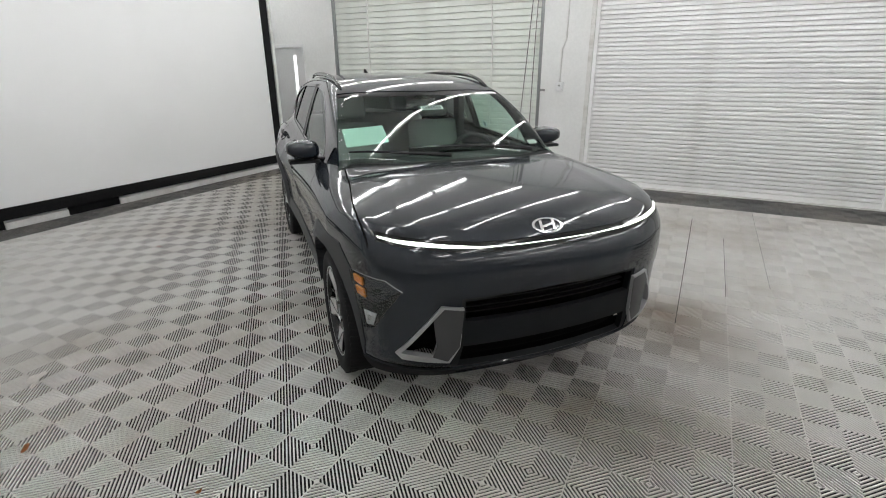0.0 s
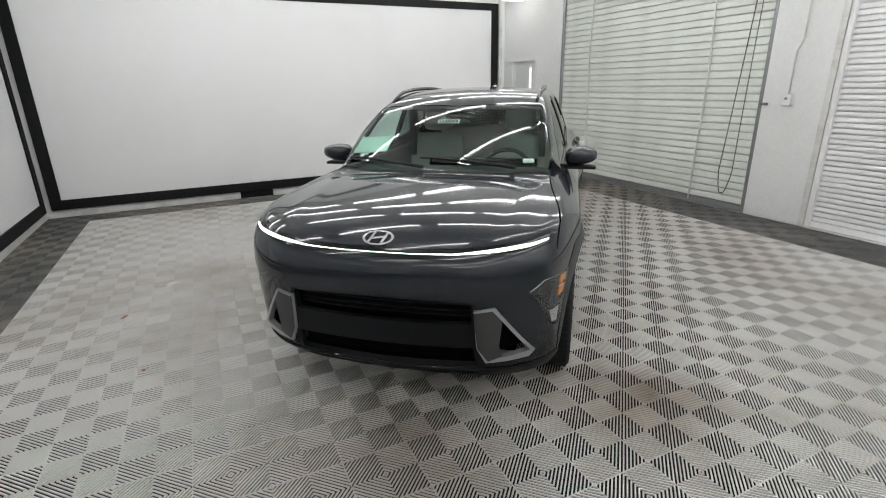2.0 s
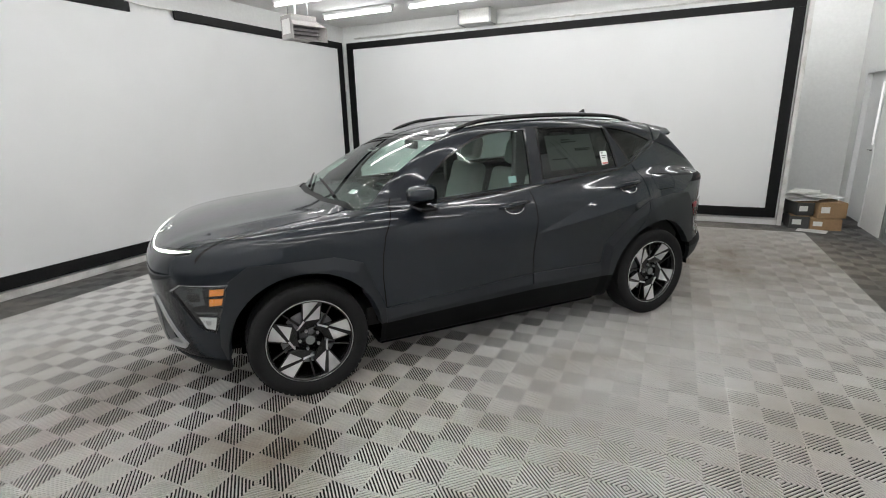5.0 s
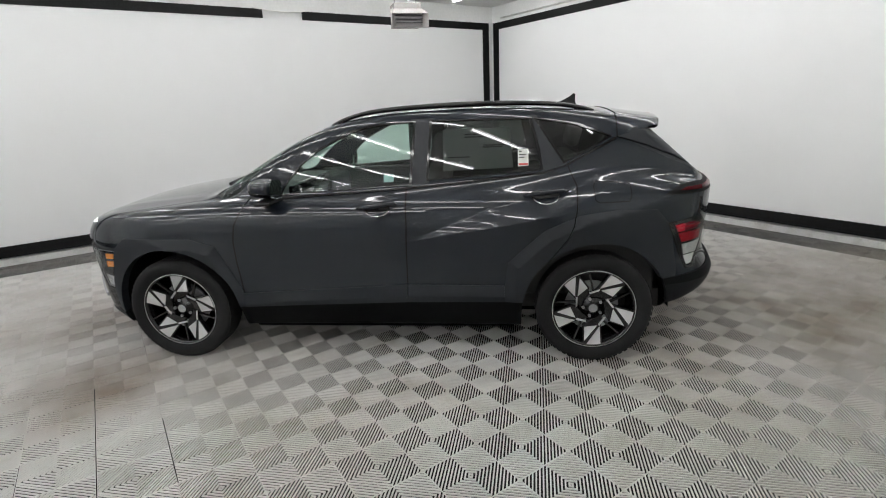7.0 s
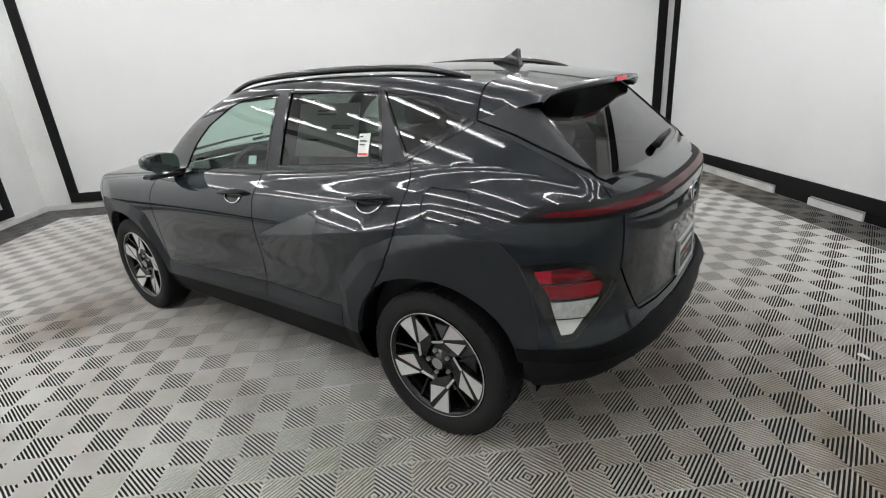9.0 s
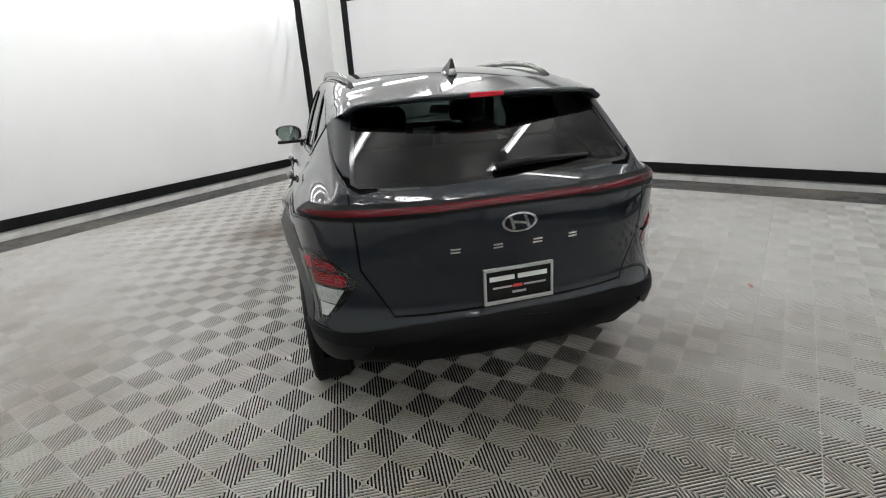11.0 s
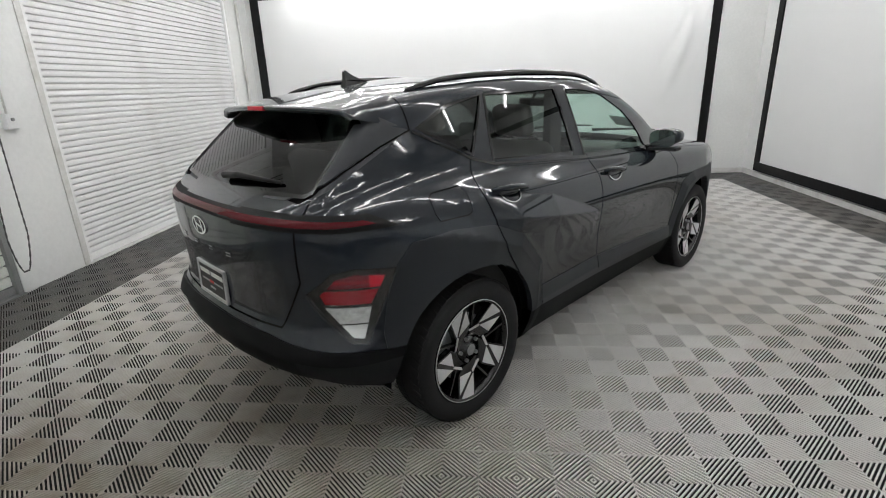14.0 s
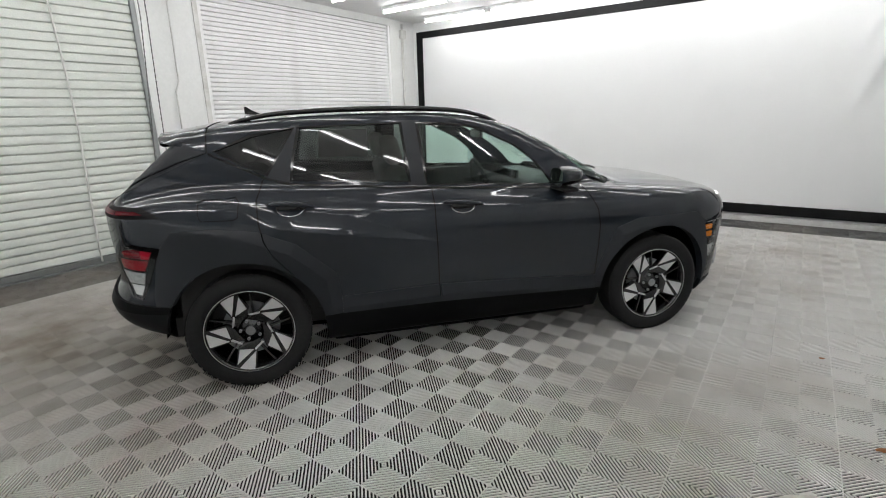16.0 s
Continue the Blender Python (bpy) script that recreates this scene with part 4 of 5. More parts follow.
low_sill, sill = carve(sill, "x", [(-1.0, 0.1), (1.0, 0.1), (1.0, 0.398), (0.2, 0.395), (-1.0, 0.362)], 0.3)
car_pair("sill_cladding", sill, CLAD, 0.006, 0.03, "satin grey sill cladding")
# cladding that tucks under, its shade put in as a blacker colour
car_pair("sill_lower_shade", low_sill + tail_end + nose_end + foot + scraps_a + scraps_b, VALANCE, -0.002, 0.0)
car_pair("wheel_arch_cladding", front_clad, CLAD, 0.003, 0.05, "satin grey wheel arch cladding")
car_pair("wheel_arch_cladding", rear_clad, CLAD, 0.003, 0.05, "satin grey wheel arch cladding")

# painted panels
hood, rest = carve(rest, "z", [(-0.01, -1.13), (0.4, -1.10), (0.7, -1.0), (0.735, -1.26), (0.785, -1.55), (0.80, -1.72), (0.795, -1.9), (0.6, -2.06), (0.3, -2.11), (-0.01, -2.13)], 0.885)
car_part("hood", hood, PAINT, label="glossy dark grey hood")
roof, rest = carve(rest, "z", [(-0.01, -0.48), (0.53, -0.42), (0.53, 1.48), (-0.01, 1.46)], 1.3)
car_part("roof_panel", roof, PAINT)
bumper, rest = carve(rest, "x", [(-2.4, 0.1), (-2.4, 0.905), (-1.92, 0.905), (-1.60, 0.84), (-1.60, 0.1)], -1)
car_part("front_bumper", bumper, PAINT)
fin, rest = carve(rest, "x", [(1.47, 1.347), (1.60, 1.41), (1.75, 1.47), (2.1, 1.30), (2.1, 1.10), (1.965, 1.124), (1.90, 1.17), (1.80, 1.224), (1.62, 1.30)], 0.35)
car_pair("pillar_fin", fin, CLAD, 0.001, 0.012, "satin grey fin beside the rear glass")
gate, rest = carve(rest, "y", [(-0.01, 1.45), (0.5, 1.42), (0.56, 1.38), (0.632, 1.12), (0.632, 1.05), (0.622, 0.83), (0.512, 0.632), (-0.01, 0.634)], 1.475)
header, gate = carve(gate, "y", [(-0.01, 1.30), (0.7, 1.30), (0.7, 1.60), (-0.01, 1.60)], 1.2)
tailgate = car_part("tailgate", gate, PAINT, label="glossy dark grey tailgate")
car_part("glass_header", header, GLOSS_BLACK, parent=tailgate)
rear_bumper, rest = carve(rest, "y", [(-0.01, 0.7), (0.95, 0.7), (0.95, 0.1), (-0.01, 0.1)], 1.76)
car_part("rear_bumper", rear_bumper, PAINT)
front_door, rest = carve(rest, "x", [(-0.76, 1.10), (-0.815, 0.985), (-0.853, 0.91), (-0.876, 0.8), (-0.878, 0.66), (-0.866, 0.4), (0.2, 0.4), (0.206, 0.7), (0.219, 0.89), (0.213, 1.16), (-0.5, 1.16)], 0.5)
front_doors = car_pair("front_door", front_door, PAINT)
rear_door, rest = carve(rest, "x", [(0.209, 0.4), (0.209, 0.7), (0.224, 0.89), (0.219, 1.16), (1.0, 1.2), (1.157, 1.19), (1.217, 1.088), (1.211, 0.97), (1.193, 0.877), (1.1, 0.7), (0.95, 0.4)], 0.5)
rear_doors = car_pair("rear_door", rear_door, PAINT)
fender, rest = carve(rest, "x", [(-2.0, 0.15), (-2.0, 1.15), (-0.8, 1.15), (-0.8, 0.15)], 0.3)
car_pair("front_wing", fender, PAINT)
under, rest = carve(rest, "z", [(-0.01, -2.3), (-0.01, 2.3), (0.9, 2.3), (0.9, -2.3)], -1, 0.26)
car_part("underside", under, BLACK_PLASTIC)
car_part("body_side", rest, PAINT, label="glossy dark grey rear wings, pillars and roof edges")


# ---- wheels ----
def wheel(x_sign, y, phase, label):
    ob = new("wheel")
    ob.parent = CAR
    ob.location = (x_sign * 0.79, y, 0.343)
    ob.rotation_euler = (0, 0, 0 if x_sign > 0 else math.pi)
    tagged(ob, label)
    prof = [(0.247, -0.085), (0.262, -0.098), (0.29, -0.107), (0.32, -0.104), (0.335, -0.092), (0.3425, -0.075), (0.3435, -0.03), (0.3435, 0.03), (0.3425, 0.068), (0.336, 0.084), (0.322, 0.095), (0.30, 0.099), (0.275, 0.095), (0.258, 0.086), (0.246, 0.074)]
    tyre = part("tyre", lathe(prof, 72, closed=True), RUBBER, ob, "black rubber tyre", smooth=True)
    bm = bmesh.new()
    for k in range(60):
        a = 2 * math.pi * k / 60
        for off, tw in ((-0.055, 0.25), (0.055, -0.25)):
            m = Matrix.Rotation(a, 4, "X") @ Matrix.Translation((off, 0, 0.3434)) @ Matrix.Rotation(tw, 4, "Z")
            v = bmesh.ops.create_cube(bm, size=1)["verts"]
            bmesh.ops.transform(bm, matrix=m @ Matrix.Diagonal((0.05, 0.024, 0.004, 1)), verts=v)
    tagged(part("tread", bm, RUBBER, tyre), kind="stuff")
    part("rim", lathe([(0.246, 0.074), (0.249, 0.082), (0.245, 0.087), (0.236, 0.082), (0.228, 0.06), (0.222, 0.0), (0.222, -0.08), (0.246, -0.085)], 64), ALLOY_BLACK, ob, "gloss black rim", smooth=True)
    part("rim_lip", lathe([(0.2468, 0.080), (0.2482, 0.0862), (0.2455, 0.088), (0.2435, 0.0855)], 64), MACHINED, ob, "bright machined rim edge", smooth=True)
    part("brake_disc", lathe([(0.0, 0.0), (0.16, 0.0), (0.16, 0.012), (0.0, 0.012)], 40), STEEL, ob, smooth=False)
    part("barrel", lathe([(0.0, -0.07), (0.223, -0.07)], 40), GAP, ob)
    hub = part("hub", lathe([(0.0, 0.066), (0.03, 0.066), (0.034, 0.062), (0.036, 0.05), (0.085, 0.045), (0.09, 0.03), (0.09, 0.0)], 40), ALLOY_BLACK, ob, "gloss black hub", smooth=True)
    part("badge", lathe([(0.0, 0.0685), (0.026, 0.0675), (0.027, 0.065)], 24), STEEL, hub, "plain round grey badge")
    nut = None
    for k in range(5):
        a = 2 * math.pi * (k + 0.5) / 5
        if nut is None:
            nut = part("wheel_nut", lathe([(0.0, 0.06), (0.009, 0.06), (0.010, 0.03)], 6), STEEL, hub)
            o = nut
        else:
            o = nut.copy()
            scene.collection.objects.link(o)
        o.location = (0, 0.057 * math.cos(a), 0.057 * math.sin(a))
    # five black spokes, each with two bright three-cornered blades parted by a dark line, and a bright stub
    R = 0.241

    def blade(bm, a, pts, x_in, x_out, thick):
        def place(u, v, d):
            f = min(1, max(0, (u - 0.35) / 0.6))
            t = a + math.radians(v)
            return (x_in + (x_out - x_in) * f - d, R * u * math.cos(t), R * u * math.sin(t))
        add_prism(bm, pts, place, thick)
        bmesh.ops.recalc_face_normals(bm, faces=bm.faces)
        return bm
    for k in range(5):
        a = math.radians(phase + 72 * k)
        bm = blade(bmesh.new(), a, [(0.30, 8), (0.30, 50), (0.55, 18), (0.98, 10), (0.985, -1), (0.99, -18), (0.56, -30), (0.36, -20)], 0.052, 0.078, 0.032)
        arm = part("spoke", bm, ALLOY_BLACK, ob, "black spoke with bright blades")
        part("blade", blade(bmesh.new(), a, [(1.0, -13.5), (1.002, -3), (0.995, 7.5), (0.55, 14.5)], 0.056, 0.0815, 0.004), MACHINED, arm, "bright machined blade")
        part("blade", blade(bmesh.new(), a, [(0.90, -17.5), (0.56, -25.5), (0.50, 9.5)], 0.056, 0.0815, 0.004), MACHINED, arm, "bright machined blade")
        part("stub", blade(bmesh.new(), a, [(0.525, 14), (0.475, 13), (0.385, 43), (0.425, 47)], 0.057, 0.0815, 0.004), MACHINED, arm, "bright machined stub")
        part("thin_spoke", blade(bmesh.new(), a, [(0.37, 24), (0.37, 32), (0.95, 40), (0.95, 37.5)], 0.045, 0.07, 0.02), ALLOY_BLACK, ob)
    return ob


for sx, y, phase in ((1, -1.332, -128), (1, 1.332, -85), (-1, -1.332, -86), (-1, 1.332, -98)):
    wheel(sx, y, phase, "alloy wheel with five bright-bladed black spokes")

# liners inside the wheel openings, the shade there put into their near-black colour
for sx in (1, -1):
    for yc in (-1.335, 1.335):
        bm = bmesh.new()
        a0 = [bm.verts.new((sx * 0.82, yc + 0.445 * math.cos(a), 0.335 + 0.445 * math.sin(a))) for a in [math.pi * k / 24 for k in range(25)]]
        a1 = [bm.verts.new((sx * 0.45, v.co.y, v.co.z)) for v in a0]
        for k in range(24):
            bm.faces.new((a0[k], a0[k + 1], a1[k + 1], a1[k]))
        bm.faces.new(a1)
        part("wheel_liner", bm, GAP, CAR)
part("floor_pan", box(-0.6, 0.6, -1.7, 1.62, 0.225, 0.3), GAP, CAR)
# wide black box added to deepen the shade on the floor beneath
part("belly_shade_box", box(-0.74, 0.74, -0.88, 0.86, 0.165, 0.22, 0.01), GAP, CAR)
# two unseen black boxes added to stop light showing through the skin
part("front_black_backing", box(-0.45, 0.45, -2.02, -1.0, 0.3, 0.86), GAP, CAR)
part("rear_black_backing", box(-0.55, 0.55, 1.66, 1.99, 0.42, 0.72), GAP, CAR)

# ---- inside the car ----
part("cabin_floor", box(-0.72, 0.72, -0.95, 1.75, 0.3, 0.42), CABIN_DARK, CAR)
for s in (1, -1):
    part("door_lining", box(s * 0.70, s * 0.76, -0.8, 1.7, 0.4, 1.06, 0.01), CABIN_DARK, CAR)
    part("pillar_lining", box(s * 0.545, s * 0.60, 0.22, 0.34, 1.0, 1.47, 0.01), CABIN_DARK, CAR)
part("dashboard", box(-0.70, 0.70, -1.0, -0.55, 0.75, 1.045, 0.05), CABIN_DARK, CAR, "dark dashboard", smooth=True)
part("screen_binnacle", box(-0.18, 0.6, -0.60, -0.575, 1.0, 1.10, 0.008), GLOSS_BLACK, CAR)
part("console", box(-0.13, 0.13, -0.6, 0.4, 0.4, 0.72, 0.03), CABIN_DARK, CAR)
part("boot_floor", box(-0.6, 0.6, 1.2, 2.0, 0.4, 0.72, 0.01), CABIN_DARK, CAR)
part("headliner", box(-0.50, 0.50, -0.2, 1.45, 1.475, 1.485), HEADLINER, CAR)


def seat(x, y, wide, label, mat):
    ob = new("seat")
    ob.parent = CAR
    ob.location = (x, y, 0)
    tagged(ob, label)
    bm = box(-wide / 2, wide / 2, -0.28, 0.24, 0.52, 0.68, 0.045)
    part("cushion", bm, mat, ob, smooth=True)
    bm = box(-wide / 2 + 0.01, wide / 2 - 0.01, -0.07, 0.07, 0.0, 0.60, 0.05)
    bmesh.ops.transform(bm, matrix=pose(0, 0.24, 0.6, -14), verts=bm.verts)
    part("backrest", bm, mat, ob, smooth=True)
    for hx in ((0,) if wide < 0.7 else (-0.4, 0.4)):
        bm = box(hx - 0.13, hx + 0.13, -0.05, 0.05, 0.63, 0.82, 0.04)
        bmesh.ops.transform(bm, matrix=pose(0, 0.24, 0.6, -14), verts=bm.verts)
        part("headrest", bm, mat, ob, smooth=True)
    return ob


seat(0.37, -0.02, 0.5, "grey upholstered front seat", SEAT)
seat(-0.37, -0.02, 0.5, "grey upholstered front seat", SEAT)
seat(0, 0.95, 1.2, "grey upholstered rear bench", SEAT)
ring = [(0.37 + 0.18 * math.cos(a), -0.47 + 0.05 * math.sin(a), 0.97 + 0.17 * math.sin(a)) for a in [2 * math.pi * k / 28 for k in range(29)]]
wheel_rim = part("steering_wheel", tube(ring, 0.016, 8, caps=False), CABIN_DARK, CAR, "dark steering wheel", smooth=True)
bm = box(0.31, 0.43, -0.51, -0.46, 0.92, 1.02, 0.015)
add_box(bm, 0.2, 0.54, -0.49, -0.47, 0.955, 0.985)
add_tube(bm, [(0.37, -0.49, 0.96), (0.37, -0.7, 0.9)], 0.03)
part("wheel_boss", bm, CABIN_DARK, wheel_rim)
bm = box(-0.115, 0.115, -0.34, -0.31, 1.345, 1.405, 0.012)
add_tube(bm, [(0, -0.33, 1.40), (0, -0.38, 1.45)], 0.012)
part("inner_mirror", bm, GLOSS_BLACK, CAR, "dark inside mirror")


# ---- outer fittings ----
def on_skin(axis, u, v, sign=1):
    """The skin's place and outward way over a point seen along an axis."""
    if axis == "x":
        o, w = np.array((0.0, u, v)), np.array((float(sign), 0, 0))
    elif axis == "y":
        o, w = np.array((u, 0.0, v)), np.array((0, float(sign), 0))
    else:
        o, w = np.array((u, v, 0.9)), np.array((0, 0, 1.0))
    p = shoot(o[None], w[None], 2.5, 20)[0]
    g = form_slope(p[None])[0]
    return Vector(p), Vector(g / np.linalg.norm(g))


def raised(bm, axis, outline, sign=1, lift=0.001, thick=0.004):
    """A small flat shape laid on the skin."""
    low, high = [], []
    for u, v in outline:
        p, n = on_skin(axis, u, v, sign)
        low.append(bm.verts.new(p + n * (lift - 0.004)))
        high.append(bm.verts.new(p + n * (lift + thick)))
    k = len(outline)
    bm.faces.new(high)
    for i in range(k):
        bm.faces.new((low[i], low[(i + 1) % k], high[(i + 1) % k], high[i]))
    bmesh.ops.recalc_face_normals(bm, faces=bm.faces)
    return bm


# round badges fore and aft, as plain rings with a bar
def badge(axis, sign, u0, v0, rx, ry):
    bm = bmesh.new()
    n = 32
    for k in range(n):
        a, b = 2 * math.pi * k / n, 2 * math.pi * (k + 1) / n
        raised(bm, axis, [(u0 + rx * math.cos(a), v0 + ry * math.sin(a)), (u0 + rx * math.cos(b), v0 + ry * math.sin(b)), (u0 + 0.84 * rx * math.cos(b), v0 + 0.82 * ry * math.sin(b)), (u0 + 0.84 * rx * math.cos(a), v0 + 0.82 * ry * math.sin(a))], sign, 0.002, 0.004)
    for s in (-1, 1):
        raised(bm, axis, [(u0 + rx * (0.42 * s + 0.2), v0 + 0.66 * ry), (u0 + rx * (0.42 * s + 0.02), v0 + 0.66 * ry), (u0 + rx * (0.42 * s - 0.2), v0 - 0.66 * ry), (u0 + rx * (0.42 * s - 0.02), v0 - 0.66 * ry)], sign, 0.002, 0.004)
    raised(bm, axis, [(u0 - rx * 0.4, v0 - 0.05 * ry), (u0 + rx * 0.4, v0 + 0.25 * ry), (u0 + rx * 0.4, v0 + 0.0 * ry), (u0 - rx * 0.4, v0 - 0.3 * ry)], sign, 0.002, 0.004)
    bmesh.ops.remove_doubles(bm, verts=bm.verts, dist=0.0002)
    part("badge", bm, CHROME, CAR, "oval bright metal badge")


badge("z", 1, -0.012, -2.036, 0.077, 0.042)
badge("y", 1, 0.0, 0.977, 0.075, 0.04)
# the four raised marks on the tailgate, as plain strokes
for k, x in enumerate((0.262, 0.09, -0.08, -0.24)):
    bm = bmesh.new()
    raised(bm, "y", [(x - 0.02, 0.899), (x + 0.02, 0.899), (x + 0.02, 0.892), (x - 0.02, 0.892)], 1, 0.001, 0.003)
    raised(bm, "y", [(x - 0.02, 0.886), (x + 0.02, 0.886), (x + 0.02, 0.879), (x - 0.02, 0.879)], 1, 0.001, 0.003)
    part("tailgate_mark", bm, CHROME, CAR, "small bright metal mark")

# plate and its frame
plate = new("plate_holder")
plate.parent = CAR
tagged(plate, "black dealer plate in a bright frame")
plate.location = (0, 2.113, 0.712)
plate.rotation_euler = (radians(2), 0, 0)
bm = bmesh.new()
for x0, x1, z0, z1 in ((-0.153, 0.153, 0.064, 0.078), (-0.153, 0.153, -0.078, -0.062), (-0.153, -0.142, -0.062, 0.064), (0.142, 0.153, -0.062, 0.064)):
    add_box(bm, x0, x1, 0.0, 0.016, z0, z1, 0.002)
part("plate_frame", bm, material("bright_frame", (0.55, 0.56, 0.56), 0.3, 0.6), plate, "bright metal plate frame")
part("plate", box(-0.143, 0.143, 0.002, 0.011, -0.063, 0.065), PLATE_BLACK, plate)
bm = bmesh.new()
for x0, x1 in ((-0.125, 0.005), (0.02, 0.128)):
    add_box(bm, x0, x1, 0.011, 0.0125, 0.022, 0.042)
part("name_bar", bm, STICKER, plate, "white bars in place of the dealer's name")
bm = bmesh.new()
add_box(bm, -0.12, -0.02, 0.011, 0.0122, -0.012, -0.004)
add_box(bm, 0.03, 0.115, 0.011, 0.0122, -0.012, -0.004)
add_box(bm, -0.03, 0.03, 0.011, 0.0122, -0.04, -0.03)
add_box(bm, -0.10, 0.10, 0.016, 0.0165, -0.073, -0.068)
part("text_bar", bm, material("grey_print", (0.4, 0.4, 0.4), 0.6), plate)
part("red_mark", box(-0.014, 0.026, 0.011, 0.0124, -0.014, -0.001), RED_INK, plate)


# mirrors
def side_mirror(s):
    ob = new("side_mirror")
    ob.parent = CAR
    ob.location = (s * 0.888, -0.605, 1.128)
    tagged(ob, "dark grey door mirror")
    bm = bmesh.new()
    bmesh.ops.create_uvsphere(bm, u_segments=28, v_segments=18, radius=1)
    for v in bm.verts:
        x, y, z = v.co
        q = lambda c, e: math.copysign(abs(c) ** e, c)
        x, y, z = q(x, 0.7), q(y, 0.75), q(z, 0.62)
        taper = 1 - 0.28 * max(0, x)
        v.co = (s * (0.104 * x), (0.108 * y * taper - 0.02 * x if y < 0 else 0.05 * y), (0.064 if z > 0 else 0.055) * z * taper + 0.01 * x)
    bmesh.ops.recalc_face_normals(bm, faces=bm.faces)
    part("mirror_shell", bm, PAINT, ob, smooth=True)
    bm = bmesh.new()
    bmesh.ops.create_circle(bm, cap_ends=True, segments=24, radius=1)
    for v in bm.verts:
        x, z = v.co.x, v.co.y
        v.co = (s * 0.084 * math.copysign(abs(x) ** 0.7, x), 0.052, 0.057 * math.copysign(abs(z) ** 0.65, z))
    bmesh.ops.recalc_face_normals(bm, faces=bm.faces)
    part("mirror_face", bm, MIRROR, ob, "mirror glass")
    bm = bmesh.new()
    add_box(bm, -s * 0.06, -s * 0.17, -0.035, 0.03, -0.085, -0.05, 0.01)
    part("mirror_arm", bm, GLOSS_BLACK, ob)
    part("lower_shell", box(-0.09, 0.1, -0.055, 0.045, -0.083, -0.062, 0.008), BLACK_PLASTIC, ob)
    return ob


side_mirror(1)
side_mirror(-1)


# door handles
def handle(s, y0, y1, z0, z1, parent):
    bm = bmesh.new()
    pts = []
    for k in range(9):
        t = k / 8
        p, n = on_skin("x", y0 + (y1 - y0) * t, z0 + (z1 - z0) * t, 1)
        p = p + n * (0.012 + 0.020 * math.sin(math.pi * t) ** 0.5)
        pts.append((s * p.x, p.y, p.z))
    add_tube(bm, pts, [0.009, 0.013, 0.015, 0.016, 0.016, 0.016, 0.015, 0.013, 0.008], 10)
    part("handle", bm, PAINT, parent, "dark grey pull handle", smooth=True)
    # a black bulge stands in for the shaded hollow behind the handle
    bm = bmesh.new()
    p, n = on_skin("x", (y0 + y1) / 2, (z0 + z1) / 2 - 0.012, 1)
    bmesh.ops.create_uvsphere(bm, u_segments=20, v_segments=10, radius=1)
    for v in bm.verts:
        v.co = (s * (p.x + 0.006 * v.co.x), p.y + 0.082 * v.co.y, p.z + 0.037 * v.co.z)
    bmesh.ops.recalc_face_normals(bm, faces=bm.faces)
    part("recess_shade", bm, GLOSS_BLACK, parent, smooth=True)
    # a chrome line drawn as the glint on the hollow's lower rim
    cup = []
    for k in range(9):
        a = math.pi + math.pi * k / 8
        q, _ = on_skin("x", (y0 + y1) / 2 + 0.070 * math.cos(a), (z0 + z1) / 2 - 0.012 + 0.036 * math.sin(a), 1)
        cup.append((s * (q.x + 0.004), q.y, q.z))
    part("cup_glint", tube(cup, 0.004, 6), CHROME, parent, "bright glint line under the handle", smooth=True)


for s, fd, rd in zip((1, -1), front_doors, rear_doors):
    handle(s, -0.075, 0.165, 0.985, 1.005, fd)
    handle(s, 0.915, 1.165, 1.035, 1.058, rd)


# roof rails, aerial, spoiler, brake light, wipers
def roof_rail(s):
    bm = bmesh.new()
    pts, rad = [], []
    for k in range(25):
        t = k / 24
        y = -0.27 + 1.62 * t
        p, n = on_skin("z", 0.575 - 0.065 * t * t - 0.02 * (1 - t) ** 2, y)
        up = 0.027 * min(1, 7 * t, 7 * (1 - t)) ** 0.6
        pts.append((s * p.x, p.y, p.z + up - 0.004))
        rad.append(0.012 + 0.004 * math.sin(math.pi * t))
    add_tube(bm, pts, rad, 8)
    part("roof_rail", bm, GLOSS_BLACK, CAR, "slim dark roof rail", smooth=True)


roof_rail(1)
roof_rail(-1)
p, n = on_skin("z", 0, 1.28)
bm = bmesh.new()
prof = [(1.17, 0.0, 0.022), (1.22, 0.02, 0.024), (1.275, 0.052, 0.014), (1.305, 0.078, 0.006), (1.318, 0.074, 0.005), (1.315, 0.03, 0.016), (1.325, 0.0, 0.024)]
zb = [on_skin("z", 0, q[0])[0].z - 0.003 for q in prof]
for s in (-1, 1):
    bm.faces.new([bm.verts.new((s * q[2], q[0], zb[i] + q[1])) for i, q in enumerate(prof)][::s])
bm.verts.ensure_lookup_table()
m = len(prof)
for i in range(m):
    bm.faces.new((bm.verts[i], bm.verts[(i + 1) % m], bm.verts[m + (i + 1) % m], bm.verts[m + i]))
bmesh.ops.recalc_face_normals(bm, faces=bm.faces)
part("aerial", bm, GLOSS_BLACK, CAR, "black shark-fin aerial")

def roof_point(y, angle):
    """A point of the roof's own form in the cross-section at y, seen from low in the cabin."""
    lo, hi = 0.1, 1.2
    for _ in range(30):
        mid = (lo + hi) / 2
        lo, hi = (mid, hi) if cabin_top(abs(mid * math.sin(angle)), y, 1.1 + mid * math.cos(angle)) < 0 else (lo, mid)
    return Vector((lo * math.sin(angle), y, 1.1 + lo * math.cos(angle)))


def edge_angle(y, z):
    """The slant under which the roof's form comes down to height z."""
    lo, hi = 0.2, 0.9
    for _ in range(26):
        mid = (lo + hi) / 2
        lo, hi = (mid, hi) if cabin_top(mid, y, z) < 0 else (lo, mid)
    return math.atan2(lo, z - 1.1)


